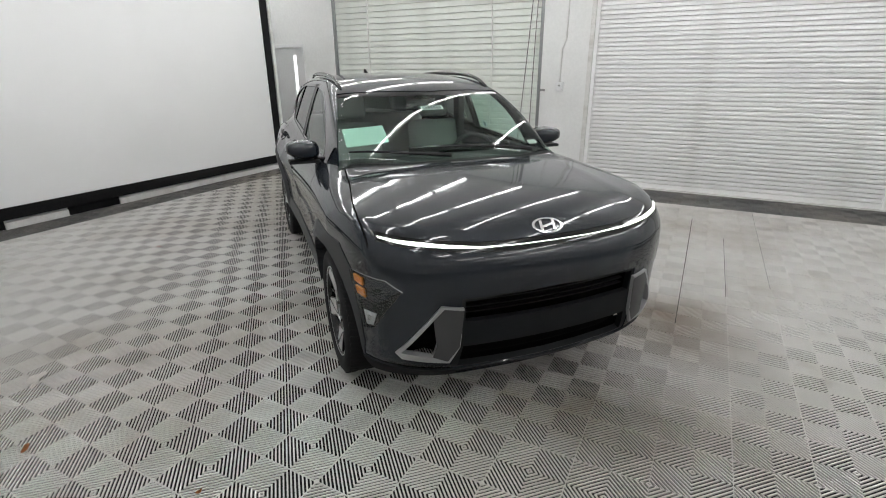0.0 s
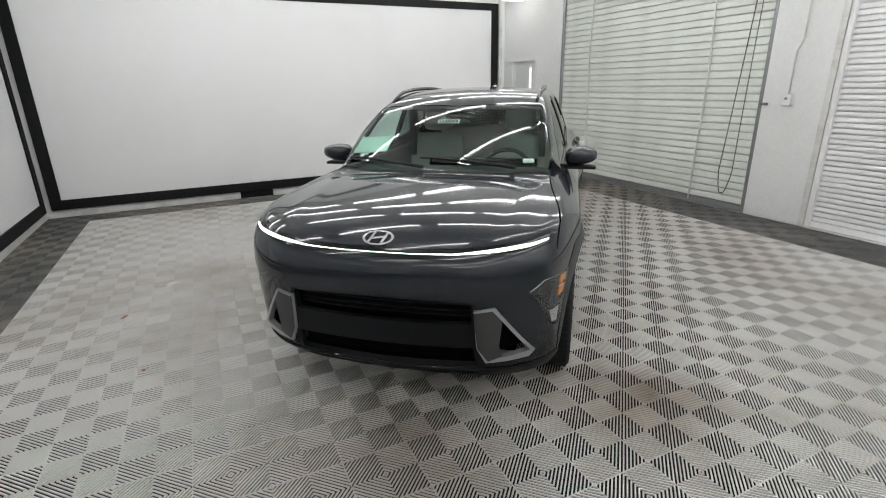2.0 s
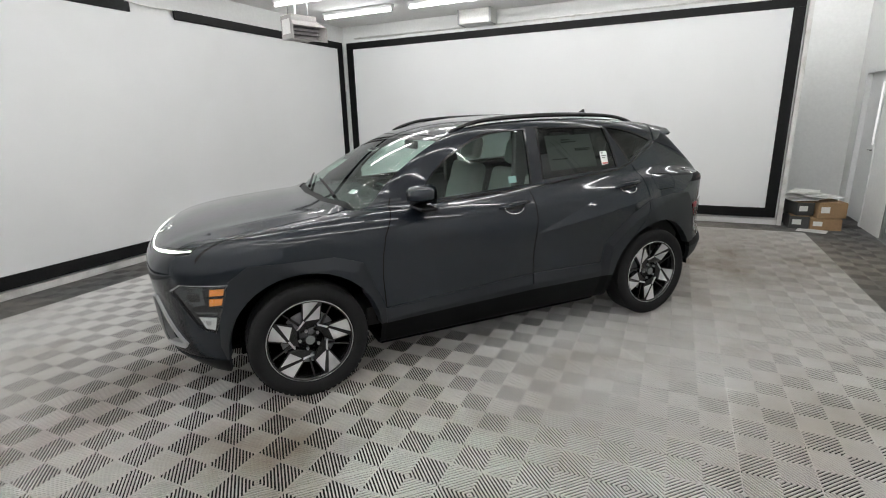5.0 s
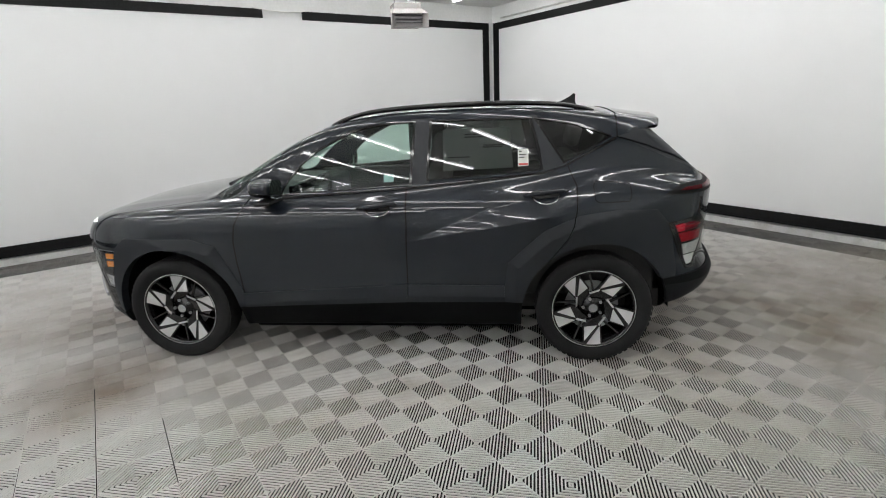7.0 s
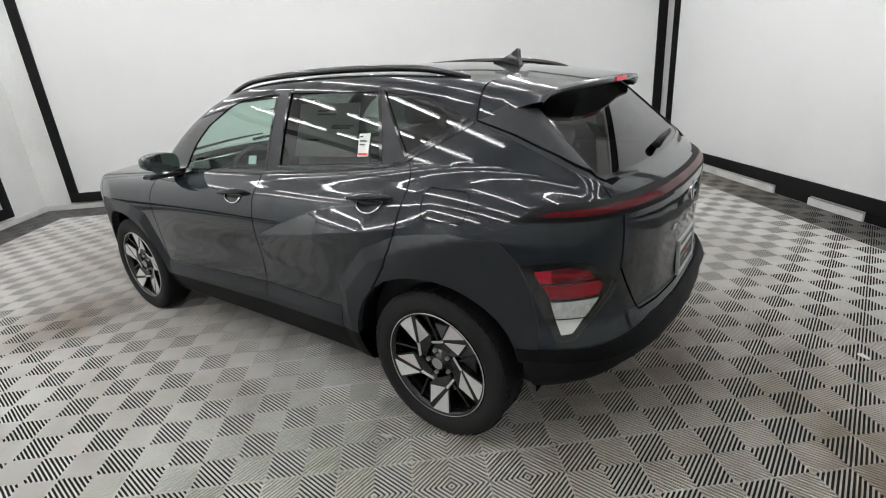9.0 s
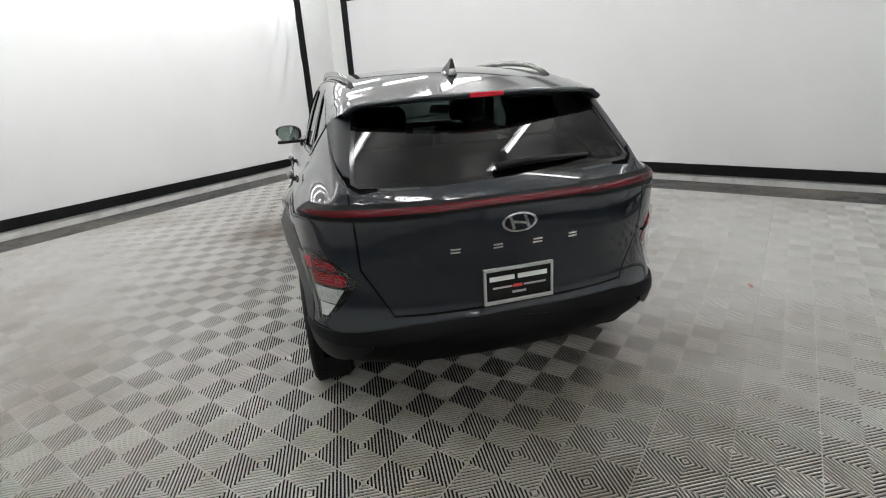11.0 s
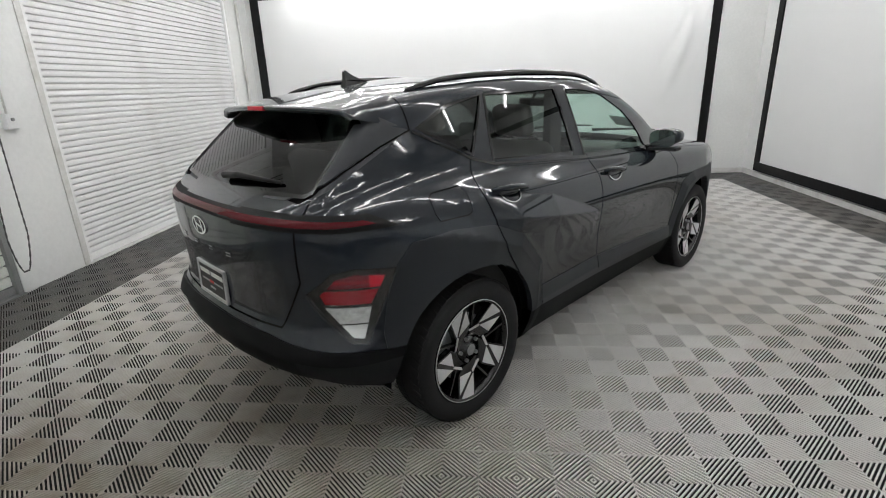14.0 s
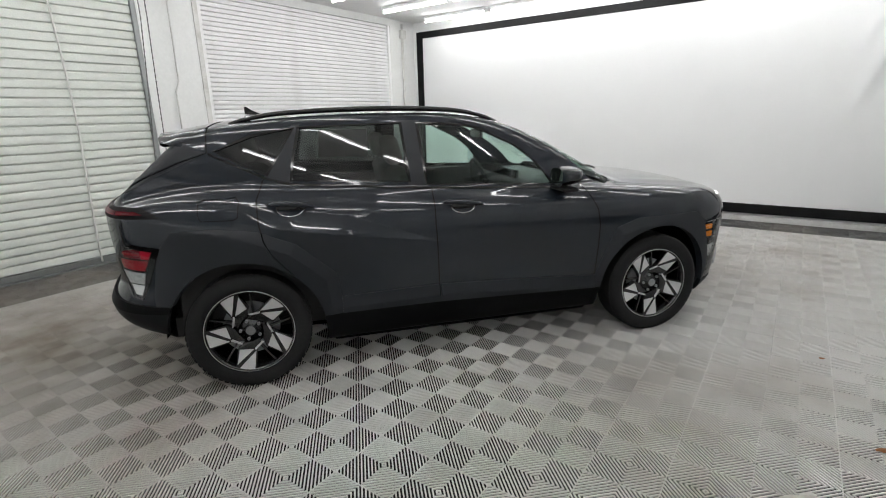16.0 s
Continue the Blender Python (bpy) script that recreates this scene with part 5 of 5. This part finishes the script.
# the roof runs on over the rear glass as a spoiler with a dark underside
bm, bm2 = bmesh.new(), bmesh.new()
rows, under_rows = [], []
N = 32
edge_z = smooth_curve([(1.4, 1.33), (1.47, 1.345), (1.55, 1.366), (1.63, 1.388), (1.70, 1.405), (1.9, 1.43)], 0.02)
for j in range(N + 1):
    u = 2 * j / N - 1
    tip_y = 1.80 - 0.095 * abs(u) ** 3
    row = []
    for k in range(11):
        t = k / 10
        y = 1.472 + (tip_y - 1.472) * t
        q = roof_point(y, u * edge_angle(y, float(edge_z(y))))
        row.append(bm.verts.new((q.x, q.y, q.z + 0.004 - 0.004 * t)))
    tip = row[-1].co
    row.append(bm.verts.new((tip.x, tip.y + 0.004, tip.z - 0.009)))
    row.append(bm.verts.new((tip.x * 0.99, tip.y - 0.012, tip.z - 0.022)))
    rows.append(row)
    low = [bm2.verts.new((tip.x * 0.99, tip.y - 0.012, tip.z - 0.022))]
    for t in (0.4, 0.8, 1.0):
        y = tip.y - 0.012 + (1.56 - tip.y) * t
        low.append(bm2.verts.new((tip.x * 0.99, y, tip.z - 0.022 + 0.002 * t)))
    under_rows.append(low)
for m_, grid_ in ((bm, rows), (bm2, under_rows)):
    for a, b in zip(grid_, grid_[1:]):
        for k in range(len(a) - 1):
            m_.faces.new((a[k], b[k], b[k + 1], a[k + 1]))
    bmesh.ops.recalc_face_normals(m_, faces=m_.faces)
spoiler = part("spoiler", bm, PAINT, CAR, "dark grey roof spoiler over the rear glass", smooth=True)
part("spoiler_underside", bm2, GLOSS_BLACK, spoiler, smooth=True)
tip_z = roof_point(1.804, 0).z
part("brake_light", box(-0.075, 0.075, 1.76, 1.806, tip_z - 0.018, tip_z + 0.001, 0.003), BRIGHT_RED, spoiler, "red high brake light")
bm = bmesh.new()
add_tube(bm, [(0.03, 1.975, 1.17), (-0.1, 1.968, 1.182), (-0.30, 1.95, 1.178), (-0.41, 1.93, 1.173)], [0.018, 0.015, 0.010, 0.007], 8)
part("rear_wiper", bm, BLACK_PLASTIC, CAR, "black rear wiper", smooth=True)
for x0, x1, y1 in ((-0.08, -0.66, -0.94), (0.5, -0.12, -1.0)):
    bm = bmesh.new()
    pts = []
    for k in range(7):
        t = k / 6
        x = x0 + (x1 - x0) * t
        p, n = on_skin("z", abs(x), (-1.09 + 0.05 * (x0 / 0.5) ** 2) * (1 - t) + y1 * t)
        p.x = math.copysign(p.x, x) if abs(x) > 1e-6 else 0
        n.x = math.copysign(n.x, x)
        pts.append(p + n * 0.016)
    add_tube(bm, pts, [0.013, 0.011, 0.009, 0.009, 0.008, 0.007, 0.005], 6)
    part("wiper", bm, BLACK_PLASTIC, CAR, "black windscreen wiper")


# papers on the glass: they are stuck on, so they go with the car
def glass_paper(name, axis, outline, mat, label, lift=-0.012, sign=1):
    bm = bmesh.new()
    raised(bm, axis, outline, sign, lift, 0.001)
    return part(name, bm, mat, CAR, label)


glass_paper("windscreen_sheet", "z", [(-0.66, -0.70), (-0.40, -0.735), (-0.40, -0.885), (-0.665, -0.86)], MINT, "mint green paper sheet behind the windscreen", -0.02)
tag = glass_paper("windscreen_tag", "z", [(-0.098, -0.60), (0.055, -0.60), (0.055, -0.64), (-0.098, -0.64)], STICKER, "white numbered tag on the windscreen", -0.004)
for k in range(7):
    x = -0.09 + 0.02 * k
    bm = bmesh.new()
    raised(bm, "z", [(x, -0.606), (x + 0.013, -0.606), (x + 0.013, -0.634), (x, -0.634)], 1, -0.003, 0.001)
    part("ink_bar", bm, INK, tag)
glass_paper("windscreen_label", "z", [(0.535, -0.938), (0.60, -0.925), (0.604, -0.955), (0.538, -0.968)], STICKER, "small white label low on the windscreen", -0.004)
tag = glass_paper("window_label", "x", [(0.887, 1.295), (0.948, 1.297), (0.948, 1.203), (0.887, 1.2)], STICKER, "white printed label on the rear side window", 0.0)
for z0, z1, y0, y1, mat in ((1.287, 1.28, 0.893, 0.91, INK), (1.268, 1.262, 0.895, 0.935, INK), (1.252, 1.247, 0.895, 0.925, INK), (1.216, 1.207, 0.892, 0.944, RED_INK)):
    bm = bmesh.new()
    raised(bm, "x", [(y0, z0), (y1, z0), (y1, z1), (y0, z1)], 1, 0.0015, 0.0008)
    part("print_bar", bm, mat, tag)
glass_paper("door_glass_label", "x", [(0.075, 1.175), (0.135, 1.178), (0.135, 1.135), (0.075, 1.132)], material("pale_blue_label", (0.45, 0.6, 0.62), 0.7), "pale blue label on the front side window", -0.008)
glass_paper("price_sheet", "x", [(0.44, 1.43), (0.84, 1.43), (0.86, 1.2), (0.44, 1.19)], material("grey_sheet", (0.45, 0.47, 0.45), 0.8), "printed sheet inside the rear side window", -0.02)
for z, y0, y1 in ((1.40, 0.57, 0.65), (1.385, 0.57, 0.70), (1.335, 0.68, 0.82), (1.325, 0.68, 0.80), (1.27, 0.47, 0.6)):
    bm = bmesh.new()
    raised(bm, "x", [(y0, z), (y1, z), (y1, z - 0.007), (y0, z - 0.007)], 1, -0.0185, 0.0005)
    part("print_bar", bm, INK, CAR)


# ---- other things in the room ----
heater = thing("unit_heater", pose(-2.87, 2.35, 2.72, 0, 0, 72), "grey sheet-metal unit heater hung from the ceiling", "heater")
part("casing", box(-0.19, 0.19, -0.13, 0.13, -0.12, 0.17, 0.006), HEATER_PAINT, heater)
bm = bmesh.new()
outer, inner = [(-0.19, -0.12), (0.19, -0.12), (0.19, 0.10), (-0.19, 0.10)], [(-0.25, -0.16), (0.25, -0.16), (0.25, 0.02), (-0.25, 0.02)]
a = [bm.verts.new((x, -0.13, z)) for x, z in outer]
b = [bm.verts.new((x, -0.26, z)) for x, z in inner]
for k in range(4):
    bm.faces.new((a[k], a[(k + 1) % 4], b[(k + 1) % 4], b[k]))
part("hood", bm, HEATER_PAINT, heater, "flared sheet-metal outlet")
for k in range(4):
    part("louvre", box(-0.18, 0.18, -0.20, -0.14, -0.085 + 0.045 * k, -0.08 + 0.045 * k), DARK_STEEL, heater)
part("rating_plate", box(-0.194, -0.191, -0.09, 0.09, -0.06, 0.12), PAPER, heater)
for x in (-0.15, 0.15):
    part("hanger", tube([(x, 0, 0.17), (x, 0, 0.44)], 0.006), STEEL, heater)
part("gas_pipe", tube([(0.1, 0.13, 0.1), (0.1, 0.22, 0.1), (0.1, 0.22, 0.44)], 0.012), TRIM, heater, smooth=True)

duct = thing("ceiling_duct", pose(-1.2, NORTH - 0.2, 2.95), "grey metal duct under the ceiling beside the screen", "duct")
part("sleeve", box(-0.28, 0.28, -0.1, 0.17, 0, 0.21, 0.006), GALV, duct)
for x in (-0.27, 0.24):
    part("collar", box(x, x + 0.03, -0.106, 0.174, -0.006, 0.212, 0.003), STEEL, duct)
ledge = thing("pipe", pose(0, NORTH - 0.02, 2.955), "thin white pipe along the wall above the screen", "pipe")
part("run", tube([(-3.6, 0, 0), (2.9, 0, 0)], 0.014, 8), TRIM, ledge, smooth=True)
cable = thing("cable", pose(WEST + 0.05, 0, 0), "white cable drooping across the gap in the rail", "cable")
part("cord", tube([(0, 0.55 + 0.1 * k, 2.9 - 0.03 * math.sin(math.pi * k / 8)) for k in range(9)], 0.009, 6), STRAP, cable, smooth=True)

chain = thing("hoist_chain", pose(EAST - 0.25, 0, 0), "looped steel hoist chain beside the roller door", "chain")
line = []
for k in range(180):
    t = 2 * k / 179 - 1
    z = 0.24 + 2.925 * abs(t)
    low = max(0, (2.6 - z) / 2.3)
    spread = (0.035 + 0.06 * low ** 1.3) * min(1, abs(t) / 0.10) ** 0.5
    line.append((0, 0.51 + 0.11 * low + math.copysign(spread, t), z))
bm = bmesh.new()
for k, (q0, q1) in enumerate(zip(line, line[1:])):
    add_tube(bm, [q0, q1], 0.0065 if k % 2 else 0.0045, 5)
tagged(part("loop", bm, DARK_STEEL, chain), kind="stuff")
bx = thing("switch_box", pose(EAST - 0.001, 0.17, 1.36), "grey wall switch box with a conduit", "switch")
part("body", box(-0.055, 0, -0.05, 0.05, -0.06, 0.06, 0.006), DOOR_PAINT, bx)
part("button", tube([(-0.055, 0, 0.015), (-0.066, 0, 0.015)], 0.014, 10), STEEL, bx)
part("conduit", tube([(-0.02, 0, 0.06), (-0.02, 0.0, 0.5), (-0.02, -0.05, 0.62), (-0.02, -0.06, 1.74)], 0.009, 8), TRIM, bx, smooth=True)
hook = thing("chain_hook", pose(EAST - 0.001, 0.41, 1.31), "small steel wall hook", "hook")
part("bracket", box(-0.03, 0, -0.02, 0.05, -0.015, 0.015, 0.003), STEEL, hook)
part("pin", tube([(-0.03, 0.04, 0), (-0.06, 0.04, 0), (-0.06, 0.04, 0.03)], 0.006), STEEL, hook)
pipe = thing("pipe", pose(EAST - 0.03, -4.1, 0), "white conduit up the wall beside the roller door", "pipe")
part("run", tube([(0, 0, 1.1), (0, 0, 3.1)], 0.022, 8), TRIM, pipe, smooth=True)
part("junction_box", box(-0.04, 0.02, -0.07, 0.07, 2.86, 3.0, 0.006), TRIM, pipe)

# boxes with papers in the alcove
for x, y, z, w, d, h, label in ((3.66, 4.72, 0, 0.34, 0.42, 0.15, "brown cardboard box on the floor of the alcove"), (3.67, 4.73, 0.157, 0.33, 0.4, 0.20, "brown cardboard box on another box"), (3.37, 4.72, 0, 0.22, 0.4, 0.17, "dark open box of papers"), (3.375, 4.73, 0.177, 0.21, 0.38, 0.17, "dark open box of papers on another box")):
    bx = thing("cardboard_box", pose(x, y, z, 0, 0, 4 * z * 20), label, "box", "boxes in the alcove")
    part("carton", box(-w / 2, w / 2, -d / 2, d / 2, 0.001, h, 0.006), CARDBOARD if x > 3.5 else DARK_STEEL, bx)
    part("flap", box(-w / 2 + 0.01, w / 2 - 0.01, -d / 2, 0.0, h + 0.001, h + 0.005), CARDBOARD, bx)
    part("label", box(-w / 2 + 0.03, -w / 2 + 0.13, -d / 2 - 0.002, -d / 2 + 0.001, h * 0.35, h * 0.75), PAPER, bx)
rp = random.Random(4)
for k in range(13):
    sh = thing("paper_sheet", pose(3.5 + rp.uniform(-0.24, 0.26), 4.7 + rp.uniform(-0.12, 0.12), 0.382 + 0.008 * k, rp.uniform(-4, 4), rp.uniform(-4, 4), rp.uniform(0, 180)), "white paper sheet lying on the boxes", "paper", "papers on the boxes")
    part("sheet", box(-0.15, 0.15, -0.11, 0.11, 0, 0.004), PAPER, sh)
sh = thing("paper_sheet", pose(3.5, 4.42, 0.004, 0, 0, -20), "white paper sheet on the floor by the boxes", "paper", "papers on the boxes")
part("sheet", box(-0.16, 0.16, -0.1, 0.1, 0, 0.003), PAPER, sh)


# litter on the tiles
def litter(name, x, y, size, turn, mat, label):
    ob = thing(name, pose(x, y, 0.001, 0, 0, turn), label, "litter", "litter on the tiles")
    bm = bmesh.new()
    r = random.Random(int(1000 * (x + 9)))
    ring = [bm.verts.new((size * math.cos(a) * r.uniform(0.6, 1), 0.5 * size * math.sin(a) * r.uniform(0.6, 1), r.uniform(0.002, 0.014))) for a in [2 * math.pi * k / 9 for k in range(9)]]
    mid = bm.verts.new((0, 0, 0.012))
    for k in range(9):
        bm.faces.new((ring[k], ring[(k + 1) % 9], mid))
    bmesh.ops.solidify(bm, geom=list(bm.faces), thickness=0.0015)
    part("scrap", bm, mat, ob)


for args in (("paper_scrap", -2.238, 1.28, 0.085, 20, SCRAP, "pale torn paper scrap on the tiles"), ("dry_leaf", -2.546, 0.706, 0.035, 50, LEAF, "small dry brown leaf on the tiles"),
             ("paper_scrap", 1.542, 2.967, 0.045, 10, SCRAP, "white paper scrap on the tiles"), ("paper_scrap", 1.709, 0.534, 0.035, 70, SCRAP, "thin white scrap beside the wheel"),
             ("paper_scrap", -2.275, 1.219, 0.045, 40, SCRAP, "white folded scrap on the tiles"), ("pink_scrap", -0.55, 2.72, 0.04, 15, PINK_SCRAP, "flat pinkish scrap on the tiles"),
             ("dry_leaf", -2.35, -0.2, 0.02, 5, LEAF, "small dry brown leaf on the tiles")):
    litter(*args)

# ---- ribbed floor tiles: each of four squares with slanting ribs that turn at every edge ----
STEP, PHASE_X, PHASE_Y = 0.1524, 0.3 * 0.1524, 0.2 * 0.1524
RIBS, RIB_TOP, RIB_W, RIB_H = 14, 0.0057, 0.0066, 0.0062


def tile_shape(open_y=0.0004, open_x=0.0004):
    """Four squares of slanting ribs with sloped shoulders; a seam is left round the tile, wider on one side where the tiles have parted."""
    verts, faces = [], []
    for sx in (0, 1):
        for sy in (0, 1):
            flip = (sx + sy) % 2
            # a seam at the tile's outer edge, none between its own squares
            x0, x1 = sx * STEP + (open_x if sx == 0 else 0.0002), (sx + 1) * STEP - (0.0004 if sx == 1 else 0.0002)
            y0, y1 = sy * STEP + (open_y if sy == 0 else 0.0002), (sy + 1) * STEP - (0.0004 if sy == 1 else 0.0002)
            size = STEP
            pitch = size * math.sqrt(2) / RIBS
            for k in range(RIBS):
                levels = []
                for width, z in ((RIB_TOP, 0.0), (RIB_W, -0.0035), (RIB_W, -RIB_H)):
                    quad = []
                    for c in ((k + 0.5) * pitch - width / 2, (k + 0.5) * pitch + width / 2):
                        s = c * math.sqrt(2)
                        quad.append(((s, 0), (0, s)) if s <= size else ((size, s - size), (s - size, size)))
                    (a0, b0), (a1, b1) = quad
                    ring = [a0, a1, b1, b0]
                    if flip:
                        ring = [(size - p[0], p[1]) for p in ring][::-1]
                    levels.append([(min(max(sx * STEP + p[0], x0), x1), min(max(sy * STEP + p[1], y0), y1), z) for p in ring])
                n = len(verts)
                verts += levels[0] + levels[1] + levels[2]
                faces.append((n, n + 1, n + 2, n + 3))
                for lv in (0, 4):
                    for i in range(4):
                        j = (i + 1) % 4
                        faces.append((n + lv + i, n + lv + 4 + i, n + lv + 4 + j, n + lv + j))
    # the narrow rim round the tile
    w, e = 0.0015, 2 * STEP - 0.0004
    for xa, xb, ya, yb in ((open_x, e, open_y, open_y + w), (open_x, e, e - w, e), (open_x, open_x + w, open_y + w, e - w), (e - w, e, open_y + w, e - w)):
        n = len(verts)
        verts += [(x, y, z) for z in (-0.0012, -RIB_H) for x, y in ((xa, ya), (xb, ya), (xb, yb), (xa, yb))]
        faces.append((n, n + 1, n + 2, n + 3))
        faces += [(n + i, n + 4 + i, n + 4 + (i + 1) % 4, n + (i + 1) % 4) for i in range(4)]
    return np.array(verts), faces


# grime patches; those at the car's nose and tail also hold painted shade
GRIME_AND_SHADE = [(2.3, 2.6, 2.7, 1.5, (0.25, 0.21, 0.165)), (0.0, -1.78, 0.75, 1.3, (0.17, 0.115, 0.07)), (-1.15, -1.55, 0.75, 0.9, (0.12, 0.10, 0.085)), (1.5, 2.0, 0.8, 0.7, (0.15, 0.125, 0.10)), (-1.3, -1.9, 1.8, 0.55, (0.17, 0.115, 0.07)), (1.8, 0.4, 0.7, 0.3, (0.17, 0.115, 0.07)), (0.8, 2.2, 0.8, 0.5, (0.17, 0.115, 0.07))]


def tile_paint(name, colour, tint):
    m = grain(material(name, colour, 0.42), 240, 0.10, 0.1, 0.0006)
    t = m.node_tree
    n, l = t.nodes, t.links
    b = n["Principled BSDF"]
    src = b.inputs["Base Color"].links[0].from_socket
    where = n.new("ShaderNodeNewGeometry")
    out = src
    # broad brownish dirt and smaller tracks, in metres over the floor
    for scale, lo, hi, top, col in ((0.55, 0.46, 0.70, 0.62, (0.36, 0.315, 0.26)), (2.3, 0.58, 0.74, 0.5, tint)):
        noise_ = n.new("ShaderNodeTexNoise")
        noise_.inputs["Scale"].default_value, noise_.inputs["Detail"].default_value, noise_.inputs["Roughness"].default_value = scale, 8, 0.6
        l.new(where.outputs["Position"], noise_.inputs["Vector"])
        ran = n.new("ShaderNodeMapRange")
        ran.inputs["From Min"].default_value, ran.inputs["From Max"].default_value, ran.inputs["To Max"].default_value = lo, hi, top
        l.new(noise_.outputs["Fac"], ran.inputs["Value"])
        mix = n.new("ShaderNodeMix")
        mix.data_type = "RGBA"
        l.new(ran.outputs["Result"], mix.inputs["Factor"])
        l.new(out, mix.inputs["A"])
        mix.inputs["B"].default_value = (*col, 1)
        out = mix.outputs["Result"]
    # brown grime where cars have stood, with shade painted in by nose and tail
    for x, y, wide, top, patch_tone in GRIME_AND_SHADE:
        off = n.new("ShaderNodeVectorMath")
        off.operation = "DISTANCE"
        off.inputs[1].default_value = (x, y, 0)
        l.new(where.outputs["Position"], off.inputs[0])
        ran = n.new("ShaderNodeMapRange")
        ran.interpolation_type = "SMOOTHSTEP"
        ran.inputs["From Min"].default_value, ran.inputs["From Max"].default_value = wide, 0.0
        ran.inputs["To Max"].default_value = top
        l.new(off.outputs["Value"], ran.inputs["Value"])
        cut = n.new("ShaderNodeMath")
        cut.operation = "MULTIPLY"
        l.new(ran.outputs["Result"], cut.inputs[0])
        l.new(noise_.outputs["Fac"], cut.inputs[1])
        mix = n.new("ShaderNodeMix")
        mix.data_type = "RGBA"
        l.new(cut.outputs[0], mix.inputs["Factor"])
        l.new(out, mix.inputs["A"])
        mix.inputs["B"].default_value = (*patch_tone, 1)
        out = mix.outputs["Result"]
    l.new(out, b.inputs["Base Color"])
    return m


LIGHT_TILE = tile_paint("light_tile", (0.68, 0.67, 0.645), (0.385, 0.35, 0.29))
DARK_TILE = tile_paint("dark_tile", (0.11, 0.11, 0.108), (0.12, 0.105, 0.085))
tv, tf = tile_shape()
PARTED = {"parted_wide": tile_shape(0.005)[0], "parted": tile_shape(0.004)[0], "parted_across": tile_shape(0.0004, 0.0035)[0]}
tile_meshes = {}
for key, mat in (("light", LIGHT_TILE), ("dark", DARK_TILE)):
    me = bpy.data.meshes.new("floor_tile")
    me.from_pydata(tv.tolist(), [], tf)
    me.materials.append(mat)
    tile_meshes[key] = me
for key, v in PARTED.items():
    me = bpy.data.meshes.new("floor_tile")
    me.from_pydata(v.tolist(), [], tf)
    me.materials.append(LIGHT_TILE)
    tile_meshes[key] = me

pavement = tagged(new("tiled_floor"), "grey ribbed plastic floor tiles with a dark border", "floor tiles", kind="structure")
near, far = [], {"light": [], "dark": []}
i0, i1 = -14, 14
for i in range(i0, i1):
    for j in range(-16, 21):
        x, y = PHASE_X + 2 * i * STEP, PHASE_Y + 2 * j * STEP
        if x + 0.3 < WEST + 0.02 or x > EAST - 0.03 or y + 0.3 < SOUTH + 0.02 or y > (NORTH - 0.03 if x < 3.14 else ALCOVE - 0.05):
            continue
        key = "dark" if x > 3.3 or x < -3.35 or y > 4.1 or y < -4.05 else "light"
        d = abs(math.hypot(x - 0.2, y - 0.3) - 2.35)
        # a long joint in front of the car has opened, and shorter ones beside it
        if key == "light":
            if abs(y + 1.798) < 0.02 and -0.05 < x < 2.6:
                key, d = "parted_wide", 0.0
            elif abs(y + 2.103) < 0.02 and 0.6 < x < 2.1 or abs(y + 2.408) < 0.02 and 0.7 < x < 3.2 or abs(y + 1.493) < 0.02 and 0.6 < x < 1.2:
                key, d = "parted", 0.0
            elif abs(x - 0.96) < 0.02 and -2.2 < y < -1.3 or abs(x - 0.655) < 0.02 and -3.1 < y < -1.9 or abs(x - 0.35) < 0.02 and -2.2 < y < -1.7:
                key, d = "parted_across", 0.0
        near.append((d, key, x, y))
near.sort()
for d, key, x, y in near[:300]:
    ob = new("floor_tile", tile_meshes[key])
    ob.location = (x, y, 0)
    ob.parent = pavement
for d, key, x, y in near[300:]:
    far[key].append((x, y))
for key, spots_ in far.items():
    v = np.concatenate([tv + (x, y, 0) for x, y in spots_])
    f = np.concatenate([np.array(tf) + k * len(tv) for k in range(len(spots_))])
    me = bpy.data.meshes.new("floor_tiles_beyond")
    me.from_pydata(v.tolist(), [], f.tolist())
    me.materials.append(LIGHT_TILE if key == "light" else DARK_TILE)
    ob = new("floor_tiles_beyond", me)
    ob.parent = pavement
    tagged(ob, kind="stuff")
